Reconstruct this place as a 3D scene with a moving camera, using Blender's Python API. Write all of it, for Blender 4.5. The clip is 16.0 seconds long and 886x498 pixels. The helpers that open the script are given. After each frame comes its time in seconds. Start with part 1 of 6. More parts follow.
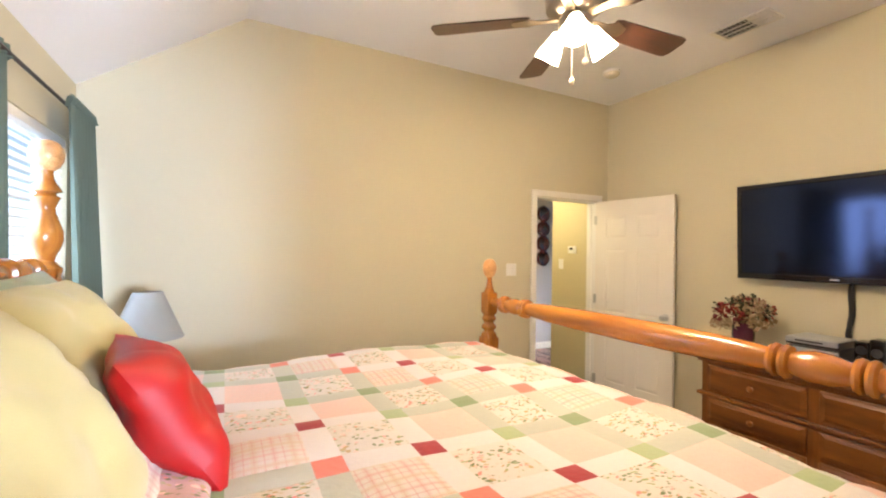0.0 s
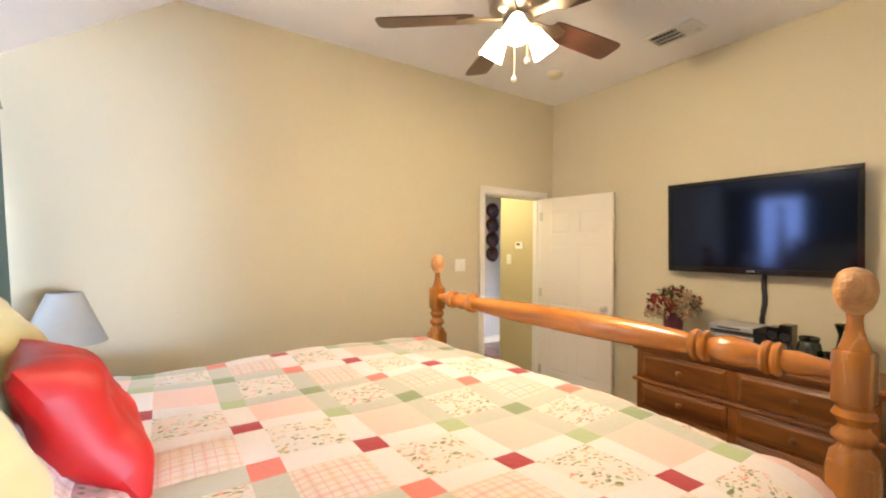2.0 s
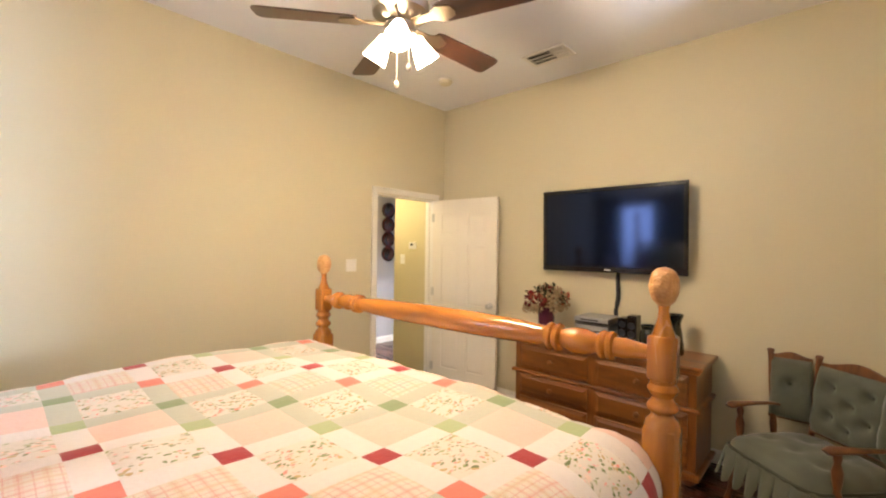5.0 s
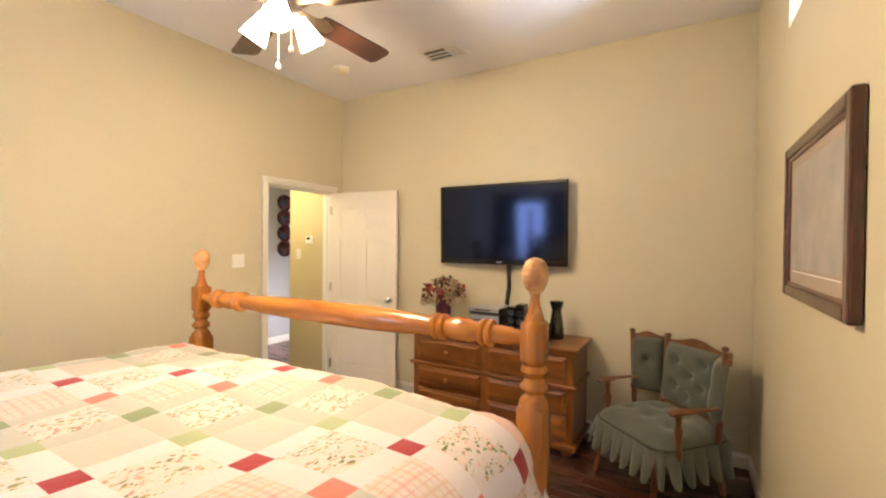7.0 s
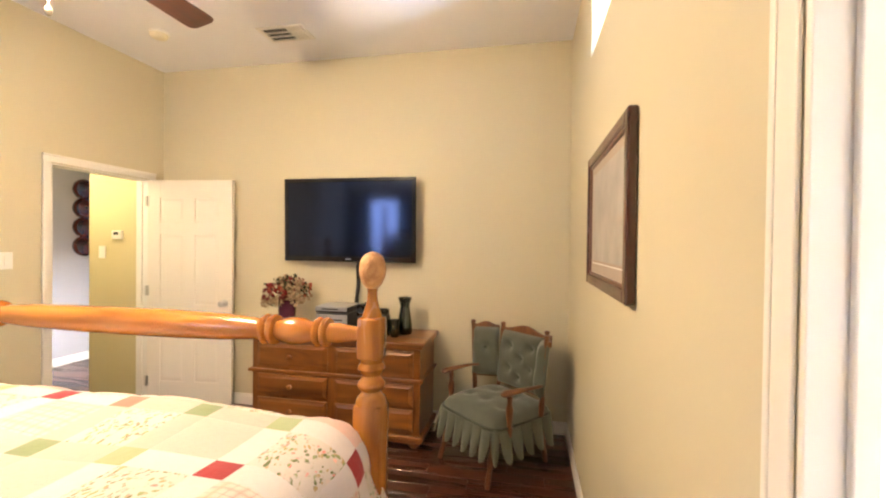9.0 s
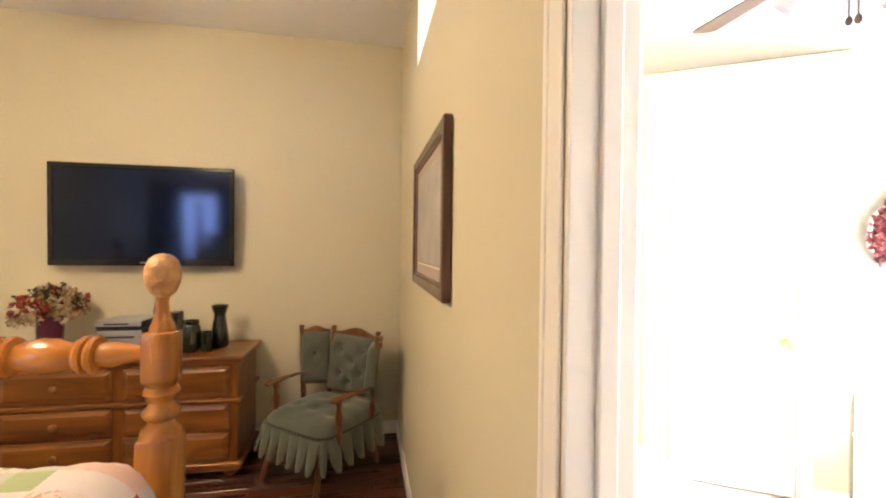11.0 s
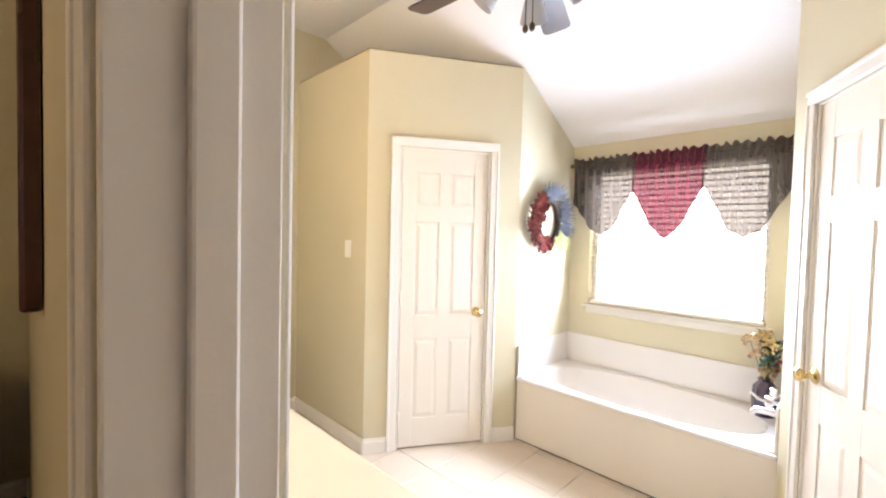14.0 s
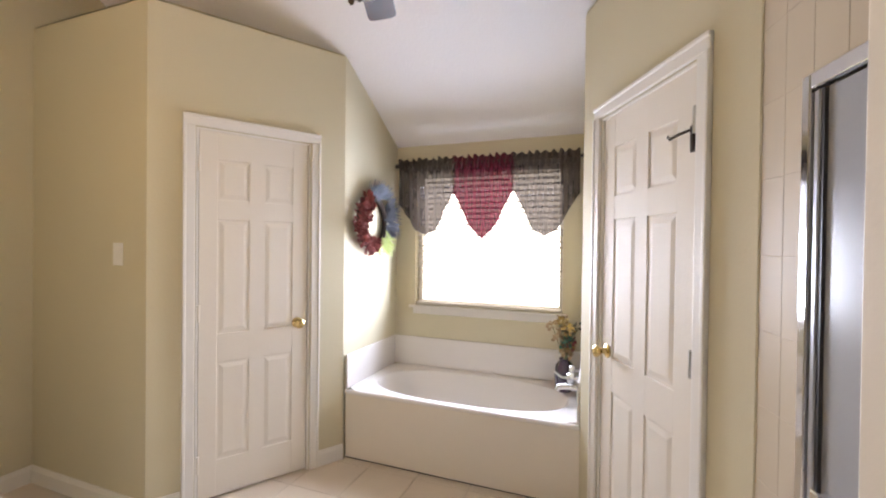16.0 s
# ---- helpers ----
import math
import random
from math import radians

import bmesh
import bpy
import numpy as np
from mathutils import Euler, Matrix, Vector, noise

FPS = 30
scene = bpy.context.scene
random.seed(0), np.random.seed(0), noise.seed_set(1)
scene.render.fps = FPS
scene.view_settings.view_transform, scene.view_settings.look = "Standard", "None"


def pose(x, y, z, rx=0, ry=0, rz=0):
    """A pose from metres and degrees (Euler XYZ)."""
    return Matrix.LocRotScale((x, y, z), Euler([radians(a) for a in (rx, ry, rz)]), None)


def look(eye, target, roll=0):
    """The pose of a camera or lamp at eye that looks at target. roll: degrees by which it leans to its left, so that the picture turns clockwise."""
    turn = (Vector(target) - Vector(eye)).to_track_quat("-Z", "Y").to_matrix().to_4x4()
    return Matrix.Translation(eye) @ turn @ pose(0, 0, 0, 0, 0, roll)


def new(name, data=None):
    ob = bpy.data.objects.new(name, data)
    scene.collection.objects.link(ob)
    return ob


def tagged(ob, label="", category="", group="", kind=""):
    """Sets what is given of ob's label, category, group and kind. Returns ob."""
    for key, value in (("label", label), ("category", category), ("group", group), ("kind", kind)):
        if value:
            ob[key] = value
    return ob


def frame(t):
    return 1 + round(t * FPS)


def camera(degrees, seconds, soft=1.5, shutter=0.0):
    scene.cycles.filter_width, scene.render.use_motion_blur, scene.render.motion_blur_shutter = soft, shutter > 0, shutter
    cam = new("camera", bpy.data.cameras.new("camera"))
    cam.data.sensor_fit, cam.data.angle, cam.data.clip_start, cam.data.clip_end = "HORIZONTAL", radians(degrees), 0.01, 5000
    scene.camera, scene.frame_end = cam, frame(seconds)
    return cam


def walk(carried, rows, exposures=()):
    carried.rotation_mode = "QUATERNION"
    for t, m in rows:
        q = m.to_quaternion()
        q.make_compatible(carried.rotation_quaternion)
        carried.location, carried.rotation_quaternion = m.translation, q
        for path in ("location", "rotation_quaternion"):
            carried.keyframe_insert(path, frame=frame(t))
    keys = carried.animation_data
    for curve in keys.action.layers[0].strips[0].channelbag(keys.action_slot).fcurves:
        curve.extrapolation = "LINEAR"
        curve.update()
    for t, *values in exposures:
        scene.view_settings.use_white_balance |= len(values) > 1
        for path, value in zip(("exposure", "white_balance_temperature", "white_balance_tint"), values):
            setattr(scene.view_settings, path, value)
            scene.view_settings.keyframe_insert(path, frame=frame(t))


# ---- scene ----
cam = camera(92.9, 16.0, soft=2.1)
PATH = [
    (0, (-3.613, -3.181, 1.498), (-2.694, -1.405, 1.507), 0.8),
    (1, (-3.612, -3.187, 1.502), (-2.589, -1.468, 1.504), 0.6),
    (2, (-3.584, -3.197, 1.491), (-2.472, -1.534, 1.487), 0.5),
    (3, (-3.56, -3.213, 1.495), (-2.327, -1.638, 1.488), 0.5),
    (5.5, (-3.524, -3.292, 1.502), (-2.001, -1.996, 1.496), 0.8),
    (6, (-3.51, -3.302, 1.504), (-1.923, -2.084, 1.49), 0.7),
    (6.5, (-3.497, -3.323, 1.5), (-1.837, -2.208, 1.48), 0.6),
    (7, (-3.477, -3.344, 1.493), (-1.752, -2.331, 1.471), 0.6),
    (7.5, (-3.462, -3.352, 1.494), (-1.667, -2.471, 1.465), 0.6),
    (8, (-3.448, -3.36, 1.487), (-1.594, -2.61, 1.461), 0.8),
    (8.5, (-3.421, -3.379, 1.487), (-1.512, -2.782, 1.462), 0.7),
    (9, (-3.402, -3.396, 1.478), (-1.441, -3.002, 1.456), 0.7),
    (11.5, (-3.34, -3.468, 1.474), (-1.415, -4.01, 1.469), 0.7),
    (12, (-3.307, -3.494, 1.472), (-1.444, -4.221, 1.456), 0.8),
    (12.5, (-3.277, -3.53, 1.476), (-1.489, -4.424, 1.428), 1.5),
    (13, (-3.232, -3.579, 1.459), (-1.541, -4.646, 1.406), 1.4),
    (13.5, (-3.191, -3.636, 1.482), (-1.632, -4.887, 1.405), 1.4),
    (14, (-3.14, -3.682, 1.462), (-1.732, -5.101, 1.394), 1.4),
    (14.5, (-3.102, -3.722, 1.476), (-1.862, -5.289, 1.406), 1.1),
    (15, (-3.07, -3.766, 1.44), (-1.996, -5.452, 1.399), 1.0),
    (15.5, (-3.025, -3.795, 1.436), (-2.143, -5.591, 1.402), 0.6),
    (16, (-3.001, -3.82, 1.419), (-2.294, -5.691, 1.399), 0.7),
]
EXPOSURES = [(0.0, -0.08, 6450, 10), (3.0, -0.04, 6450, 10), (6.0, -0.06, 6550, 11), (7.0, 0.08, 6550, 12), (8.5, 0.18, 6600, 13), (9.0, 0.38, 6600, 12), (11.4, -0.2, 6800, 12), (12.0, -0.6, 6900, 12), (12.5, -0.9, 7100, 12), (13.5, -1.4, 7200, 12), (14.5, -1.8, 7500, 16), (15.2, -2.25, 7600, 17), (16.0, -2.55, 7600, 17)]
walk(cam, [(t, look(eye, target, roll)) for t, eye, target, roll in PATH], EXPOSURES)

# ---- world and lights ----
world = bpy.data.worlds.new("sky")
scene.world = world
world.use_nodes = True
wn, wl = world.node_tree.nodes, world.node_tree.links
sky = wn.new("ShaderNodeTexSky")
sky.sky_type, sky.sun_disc = "NISHITA", False
sky.sun_elevation, sky.sun_rotation = radians(57), radians(20)
wl.new(sky.outputs[0], wn["Background"].inputs[0])
wn["Background"].inputs[1].default_value = 0.12
sun = new("sun", bpy.data.lights.new("sun", "SUN"))
sun.data.energy, sun.data.angle, sun.data.color = 2.5, radians(0.5), (1, 0.95, 0.88)
sun.matrix_world = look((0, 0, 0), (-0.2, -0.5, -0.84))


def area_light(name, eye, target, sx, sy, watts, color):
    lamp = new(name, bpy.data.lights.new(name, "AREA"))
    lamp.data.shape, lamp.data.size, lamp.data.size_y = "RECTANGLE", sx, sy
    lamp.data.energy, lamp.data.color = watts, color
    lamp.matrix_world = look(eye, target)
    return lamp


def point_light(name, place, watts, color, radius):
    lamp = new(name, bpy.data.lights.new(name, "POINT"))
    lamp.data.energy, lamp.data.color, lamp.data.shadow_soft_size = watts, color, radius
    lamp.location = place
    return lamp


# daylight in the window openings
bath_day = area_light("bath_window_daylight", (-2.17, -6.895, 1.42), (-2.17, -5, 1.5), 1.1, 0.92, 640, (0.58, 0.72, 1.0))
bath_day.data.spread = radians(152)
area_light("bedroom_window_daylight", (-4.42, -0.78, 1.42), (-2, -0.95, 1.2), 0.52, 1.28, 19, (0.62, 0.75, 1.0))
FAN = (-2.235, -1.778)
WARM = (1.0, 0.76, 0.46)
for a, watts in ((105, 46), (225, 27), (345, 84)):
    c, s = math.cos(radians(a)), math.sin(radians(a))
    point_light("fan_bulb_light", (FAN[0] + 0.149 * c, FAN[1] + 0.149 * s, 2.407), watts, WARM, 0.03)
point_light("vanity_light", (-1.42, -4.0, 2.1), 92, (1.0, 0.68, 0.33), 0.08)
point_light("hall_light", (-0.75, 0.75, 2.3), 35, (1.0, 0.84, 0.52), 0.08)
# added lamp near the floor to brighten the back wall; no window stands here
area_light("hall_wall_fill", (0.2, 1.25, 0.55), (0.85, 1.95, 0.2), 0.25, 0.5, 13, (0.9, 0.94, 1.0))

# ---- materials ----


def material(name, color, rough=0.6, metal=0.0, vary=0.06, scale=6.0, bump=0.1, bump_scale=150.0, coat=0.0, coord="Object"):
    """A base colour with variation at two scales and a fine relief."""
    m = bpy.data.materials.new(name)
    m.use_nodes = True
    n, l = m.node_tree.nodes, m.node_tree.links
    b = n["Principled BSDF"]
    b.inputs["Roughness"].default_value, b.inputs["Metallic"].default_value = rough, metal
    b.inputs["Coat Weight"].default_value = coat
    tc = n.new("ShaderNodeTexCoord")
    big, fine = n.new("ShaderNodeTexNoise"), n.new("ShaderNodeTexNoise")
    big.inputs["Scale"].default_value, fine.inputs["Scale"].default_value = scale, bump_scale
    big.inputs["Detail"].default_value = 4
    for t in (big, fine):
        l.new(tc.outputs[coord], t.inputs["Vector"])
    mix = n.new("ShaderNodeMix")
    mix.data_type = "RGBA"
    mix.inputs["A"].default_value = (*[c * (1 - vary) for c in color], 1)
    mix.inputs["B"].default_value = (*[min(1, c * (1 + vary)) for c in color], 1)
    l.new(big.outputs["Fac"], mix.inputs["Factor"])
    l.new(mix.outputs["Result"], b.inputs["Base Color"])
    if bump:
        bp = n.new("ShaderNodeBump")
        bp.inputs["Strength"].default_value, bp.inputs["Distance"].default_value = bump, 0.003
        l.new(fine.outputs["Fac"], bp.inputs["Height"])
        l.new(bp.outputs["Normal"], b.inputs["Normal"])
    return m


def wood(name, dark, light, rough=0.35, stretch=(1, 1, 12), scale=9.0, coat=0.3, random_tone=0.0, knots=False):
    """Wood with long grain along the axis whose stretch is least."""
    m = bpy.data.materials.new(name)
    m.use_nodes = True
    n, l = m.node_tree.nodes, m.node_tree.links
    b = n["Principled BSDF"]
    b.inputs["Coat Weight"].default_value, b.inputs["Coat Roughness"].default_value = coat, 0.22
    tc, mp = n.new("ShaderNodeTexCoord"), n.new("ShaderNodeMapping")
    mp.inputs["Scale"].default_value = stretch
    l.new(tc.outputs["Object"], mp.inputs["Vector"])
    info = n.new("ShaderNodeObjectInfo")
    off = n.new("ShaderNodeVectorMath")
    off.operation = "ADD"
    mul = n.new("ShaderNodeMath")
    mul.operation, mul.inputs[1].default_value = "MULTIPLY", 37.0
    l.new(info.outputs["Random"], mul.inputs[0])
    l.new(mp.outputs[0], off.inputs[0])
    l.new(mul.outputs[0], off.inputs[1])
    grain, broad = n.new("ShaderNodeTexNoise"), n.new("ShaderNodeTexNoise")
    grain.inputs["Scale"].default_value, grain.inputs["Detail"].default_value = scale, 8
    grain.inputs["Distortion"].default_value = 0.8
    broad.inputs["Scale"].default_value = scale * 0.35
    l.new(off.outputs[0], grain.inputs["Vector"])
    l.new(off.outputs[0], broad.inputs["Vector"])
    ramp = n.new("ShaderNodeValToRGB")
    ramp.color_ramp.elements[0].position, ramp.color_ramp.elements[0].color = 0.32, (*dark, 1)
    ramp.color_ramp.elements[1].position, ramp.color_ramp.elements[1].color = 0.68, (*light, 1)
    l.new(grain.outputs["Fac"], ramp.inputs[0])
    hsv = n.new("ShaderNodeHueSaturation")
    val = n.new("ShaderNodeMapRange")
    val.inputs["To Min"].default_value, val.inputs["To Max"].default_value = 0.85 - random_tone, 1.15 + random_tone
    if random_tone:
        l.new(info.outputs["Random"], val.inputs["Value"])
    else:
        l.new(broad.outputs["Fac"], val.inputs["Value"])
    l.new(val.outputs[0], hsv.inputs["Value"])
    l.new(ramp.outputs[0], hsv.inputs["Color"])
    l.new(hsv.outputs[0], b.inputs["Base Color"])
    rr = n.new("ShaderNodeMapRange")
    rr.inputs["To Min"].default_value, rr.inputs["To Max"].default_value = rough - 0.06, rough + 0.12
    l.new(grain.outputs["Fac"], rr.inputs["Value"])
    l.new(rr.outputs[0], b.inputs["Roughness"])
    bp = n.new("ShaderNodeBump")
    bp.inputs["Strength"].default_value, bp.inputs["Distance"].default_value = 0.12, 0.002
    l.new(grain.outputs["Fac"], bp.inputs["Height"])
    l.new(bp.outputs["Normal"], b.inputs["Normal"])
    return m


def emitting(name, color, strength, base=(0.9, 0.9, 0.88)):
    m = bpy.data.materials.new(name)
    m.use_nodes = True
    b = m.node_tree.nodes["Principled BSDF"]
    b.inputs["Base Color"].default_value = (*base, 1)
    b.inputs["Emission Color"].default_value, b.inputs["Emission Strength"].default_value = (*color, 1), strength
    return m


def cloth(name, color, rough=0.9, vary=0.08, weave=400.0, sheen=0.2, through_light=0.0, sheer=0.0):
    m = material(name, color, rough, vary=vary, scale=9, bump=0.25, bump_scale=weave)
    n, l = m.node_tree.nodes, m.node_tree.links
    b = n["Principled BSDF"]
    b.inputs["Sheen Weight"].default_value = sheen
    if through_light:
        tr, ms = n.new("ShaderNodeBsdfTranslucent"), n.new("ShaderNodeMixShader")
        tr.inputs[0].default_value = (*color, 1)
        ms.inputs[0].default_value = through_light
        l.new(b.outputs[0], ms.inputs[1])
        l.new(tr.outputs[0], ms.inputs[2])
        l.new(ms.outputs[0], n["Material Output"].inputs[0])
        if sheer:
            op, mo = n.new("ShaderNodeBsdfTransparent"), n.new("ShaderNodeMixShader")
            op.inputs[0].default_value = (*[0.5 + 0.5 * c for c in color], 1)
            mo.inputs[0].default_value = sheer
            l.new(ms.outputs[0], mo.inputs[1])
            l.new(op.outputs[0], mo.inputs[2])
            l.new(mo.outputs[0], n["Material Output"].inputs[0])
    return m


WALL = material("tan_wall_paint", (0.585, 0.528, 0.378), 0.75, vary=0.03, scale=1.5, bump=0.14, bump_scale=90)
HALL = material("hall_wall_paint", (0.57, 0.50, 0.30), 0.75, vary=0.03, scale=1.5, bump=0.14, bump_scale=90)
GREY = material("grey_wall_paint", (0.42, 0.40, 0.42), 0.75, vary=0.03, scale=1.5, bump=0.2, bump_scale=90)
CEIL = material("white_ceiling_paint", (0.85, 0.845, 0.87), 0.9, vary=0.02, scale=2, bump=0.5, bump_scale=60)
TRIM = material("white_trim_paint", (0.80, 0.77, 0.72), 0.4, vary=0.02, scale=4, bump=0.05)
DOOR = material("white_door_paint", (0.79, 0.735, 0.655), 0.58, vary=0.025, scale=3, bump=0.1, bump_scale=70)
PLASTIC = material("white_plastic", (0.82, 0.80, 0.76), 0.35, vary=0.02, bump=0)
OAK = wood("honey_oak_wood", (0.24, 0.074, 0.009), (0.46, 0.178, 0.026), 0.22, stretch=(1, 1, 0.12), scale=14, coat=0.5)
OAK_Y = wood("honey_oak_rail_wood", (0.28, 0.088, 0.010), (0.50, 0.190, 0.028), 0.2, stretch=(1, 0.12, 1), scale=14, coat=0.6)
DRESSER = wood("pine_dresser_wood", (0.105, 0.033, 0.007), (0.275, 0.098, 0.020), 0.3, stretch=(1, 0.15, 1), scale=10, coat=0.35)
DRESSER_V = wood("pine_dresser_upright_wood", (0.105, 0.033, 0.007), (0.275, 0.098, 0.020), 0.3, stretch=(1, 1, 0.15), scale=10, coat=0.35)
CHAIRWOOD = wood("maple_chair_wood", (0.08, 0.026, 0.009), (0.19, 0.066, 0.02), 0.3, stretch=(1, 1, 0.2), scale=16, coat=0.3)
FLOORWOOD = wood("cherry_floor_board", (0.02, 0.005, 0.003), (0.085, 0.022, 0.009), 0.25, stretch=(1, 0.07, 1), scale=16, coat=0.3, random_tone=0.2)
BLADE = wood("dark_walnut_blade", (0.016, 0.006, 0.004), (0.045, 0.016, 0.01), 0.35, stretch=(0.15, 1, 1), scale=20, coat=0.15)
MAHOGANY = wood("dark_cherry_frame", (0.040, 0.009, 0.006), (0.082, 0.018, 0.012), 0.22, stretch=(1, 1, 1), scale=5, coat=0.5)
NICKEL = material("brushed_nickel", (0.62, 0.60, 0.56), 0.3, 1.0, vary=0.05, bump=0.03)
BRASS = material("polished_brass", (0.66, 0.51, 0.25), 0.2, 1.0, vary=0.05, bump=0.02)
CHROME = material("chrome", (0.85, 0.85, 0.87), 0.08, 1.0, vary=0.02, bump=0)
BRONZE = material("dark_bronze", (0.06, 0.045, 0.035), 0.4, 0.7, vary=0.1, bump=0.05)
BLACK = material("black_gloss_plastic", (0.006, 0.006, 0.008), 0.12, vary=0.1, bump=0)
SCREEN = material("tv_screen_glass", (0.002, 0.002, 0.004), 0.1, vary=0.1, bump=0)
DARKPLASTIC = material("dark_plastic", (0.02, 0.02, 0.022), 0.4, vary=0.1, bump=0.05)
SILVER = material("silver_plastic", (0.42, 0.43, 0.46), 0.3, 0.5, vary=0.04, bump=0)
TUB = material("white_acrylic", (0.82, 0.78, 0.74), 0.18, vary=0.02, scale=2, bump=0, coat=0.3)
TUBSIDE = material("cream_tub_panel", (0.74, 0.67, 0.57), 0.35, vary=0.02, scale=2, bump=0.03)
COUNTER = material("cream_marble_counter", (0.80, 0.72, 0.58), 0.22, vary=0.05, scale=4, bump=0, coat=0.3)
TILE = material("beige_floor_tile", (0.62, 0.53, 0.43), 0.35, vary=0.08, scale=5, bump=0.1, bump_scale=60)
SCREEN.node_tree.nodes["Principled BSDF"].inputs["Specular IOR Level"].default_value = 0.75
DOOR.node_tree.nodes["Principled BSDF"].inputs["Specular IOR Level"].default_value = 0.3
SCREEN.node_tree.nodes["Principled BSDF"].inputs["Specular Tint"].default_value = (0.40, 0.52, 1.0, 1)
GROUT = material("grey_grout", (0.57, 0.49, 0.41), 0.9, vary=0.1, bump=0.3)
WALLTILE = material("cream_wall_tile", (0.46, 0.385, 0.29), 0.5, vary=0.05, scale=6, bump=0.02)
WALLTILE.node_tree.nodes["Principled BSDF"].inputs["Specular IOR Level"].default_value = 0.12

# ---- mesh helpers ----


def mesh_of(bm, name, smooth=False):
    bmesh.ops.recalc_face_normals(bm, faces=bm.faces)
    me = bpy.data.meshes.new(name)
    bm.to_mesh(me)
    bm.free()
    if smooth:
        for p in me.polygons:
            p.use_smooth = True
        me.set_sharp_from_angle(angle=radians(40))
    return me


def part(name, bm, mat, parent=None, label="", smooth=False, at=None):
    ob = new(name, mesh_of(bm, name, smooth))
    ob.data.materials.append(mat)
    if parent is not None:
        ob.parent = parent
    if at is not None:
        ob.matrix_basis = at
    if label:
        tagged(ob, label)
    return ob


def thing(name, label, category, at=None, group="", kind=""):
    ob = new(name)
    if at is not None:
        ob.matrix_basis = at
    return tagged(ob, label, category, group, kind)


def box(lo, hi, bevel=0.0, bm=None, seg=2):
    bm = bm or bmesh.new()
    c = [(a + b) / 2 for a, b in zip(lo, hi)]
    s = [abs(b - a) for a, b in zip(lo, hi)]
    made = bmesh.ops.create_cube(bm, size=1, matrix=Matrix.LocRotScale(c, None, s))
    if bevel:
        edges = list({e for v in made["verts"] for e in v.link_edges})
        bmesh.ops.bevel(bm, geom=edges, offset=min(bevel, min(s) * 0.45), segments=seg, affect="EDGES", profile=0.5)
    return bm


def lathe(profile, seg=24, bm=None, m=None):
    """A turned body round z from pairs of radius and height."""
    bm = bm or bmesh.new()
    m = m or Matrix()
    rings = []
    for r, z in profile:
        rings.append([bm.verts.new(m @ Vector((r * math.cos(2 * math.pi * k / seg), r * math.sin(2 * math.pi * k / seg), z))) for k in range(seg)])
    for a, b in zip(rings, rings[1:]):
        for k in range(seg):
            bm.faces.new((a[k], a[(k + 1) % seg], b[(k + 1) % seg], b[k]))
    for ring in (rings[0], rings[-1]):
        bm.faces.new(ring)
    return bm


def tube(points, radius, seg=10, bm=None):
    """A round bar through the points; radius may be a list."""
    bm = bm or bmesh.new()
    pts = [Vector(p) for p in points]
    rs = radius if isinstance(radius, (list, tuple)) else [radius] * len(pts)
    rings = []
    up = Vector((0.13, 0.21, 0.97))
    for i, p in enumerate(pts):
        d = (pts[min(i + 1, len(pts) - 1)] - pts[max(i - 1, 0)]).normalized()
        a = d.cross(up if abs(d.dot(up)) < 0.95 else Vector((1, 0, 0))).normalized()
        b = d.cross(a)
        rings.append([bm.verts.new(p + rs[i] * (a * math.cos(2 * math.pi * k / seg) + b * math.sin(2 * math.pi * k / seg))) for k in range(seg)])
    for a, b in zip(rings, rings[1:]):
        for k in range(seg):
            bm.faces.new((a[k], a[(k + 1) % seg], b[(k + 1) % seg], b[k]))
    for ring in (rings[0], rings[-1]):
        bm.faces.new(ring)
    return bm


def prism(outline, lo, hi, axis="z", bm=None, bevel=0.0):
    """An outline of 2D points drawn out from lo to hi along an axis."""
    bm = bm or bmesh.new()
    put = {"z": lambda a, b, h: (a, b, h), "y": lambda a, b, h: (a, h, b), "x": lambda a, b, h: (h, a, b)}[axis]
    low = [bm.verts.new(put(a, b, lo)) for a, b in outline]
    high = [bm.verts.new(put(a, b, hi)) for a, b in outline]
    n = len(outline)
    faces = [bm.faces.new(low), bm.faces.new(high)]
    for k in range(n):
        bm.faces.new((low[k], low[(k + 1) % n], high[(k + 1) % n], high[k]))
    if bevel:
        bmesh.ops.bevel(bm, geom=[e for f in faces for e in f.edges], offset=bevel, segments=2, affect="EDGES", profile=0.5)
    return bm


def surface(fn, nu, nv, thick=0.0, closed=False, bm=None):
    """A sheet fn(u, v) with u, v from 0 to 1, given a thickness by a second sheet along -normal when thick."""
    bm = bm or bmesh.new()
    grid = [[bm.verts.new(fn(i / nu, j / nv)) for j in range(nv + 1)] for i in range(nu + 1)]
    for i in range(nu):
        for j in range(nv):
            bm.faces.new((grid[i][j], grid[i + 1][j], grid[i + 1][j + 1], grid[i][j + 1]))
    if thick:
        bmesh.ops.recalc_face_normals(bm, faces=bm.faces)
        bmesh.ops.solidify(bm, geom=bm.faces[:], thickness=thick)
    return bm


def structure(name, bm, mat, label, category, smooth=False):
    return tagged(part(name, bm, mat, None, smooth=smooth), label, category, kind="structure")


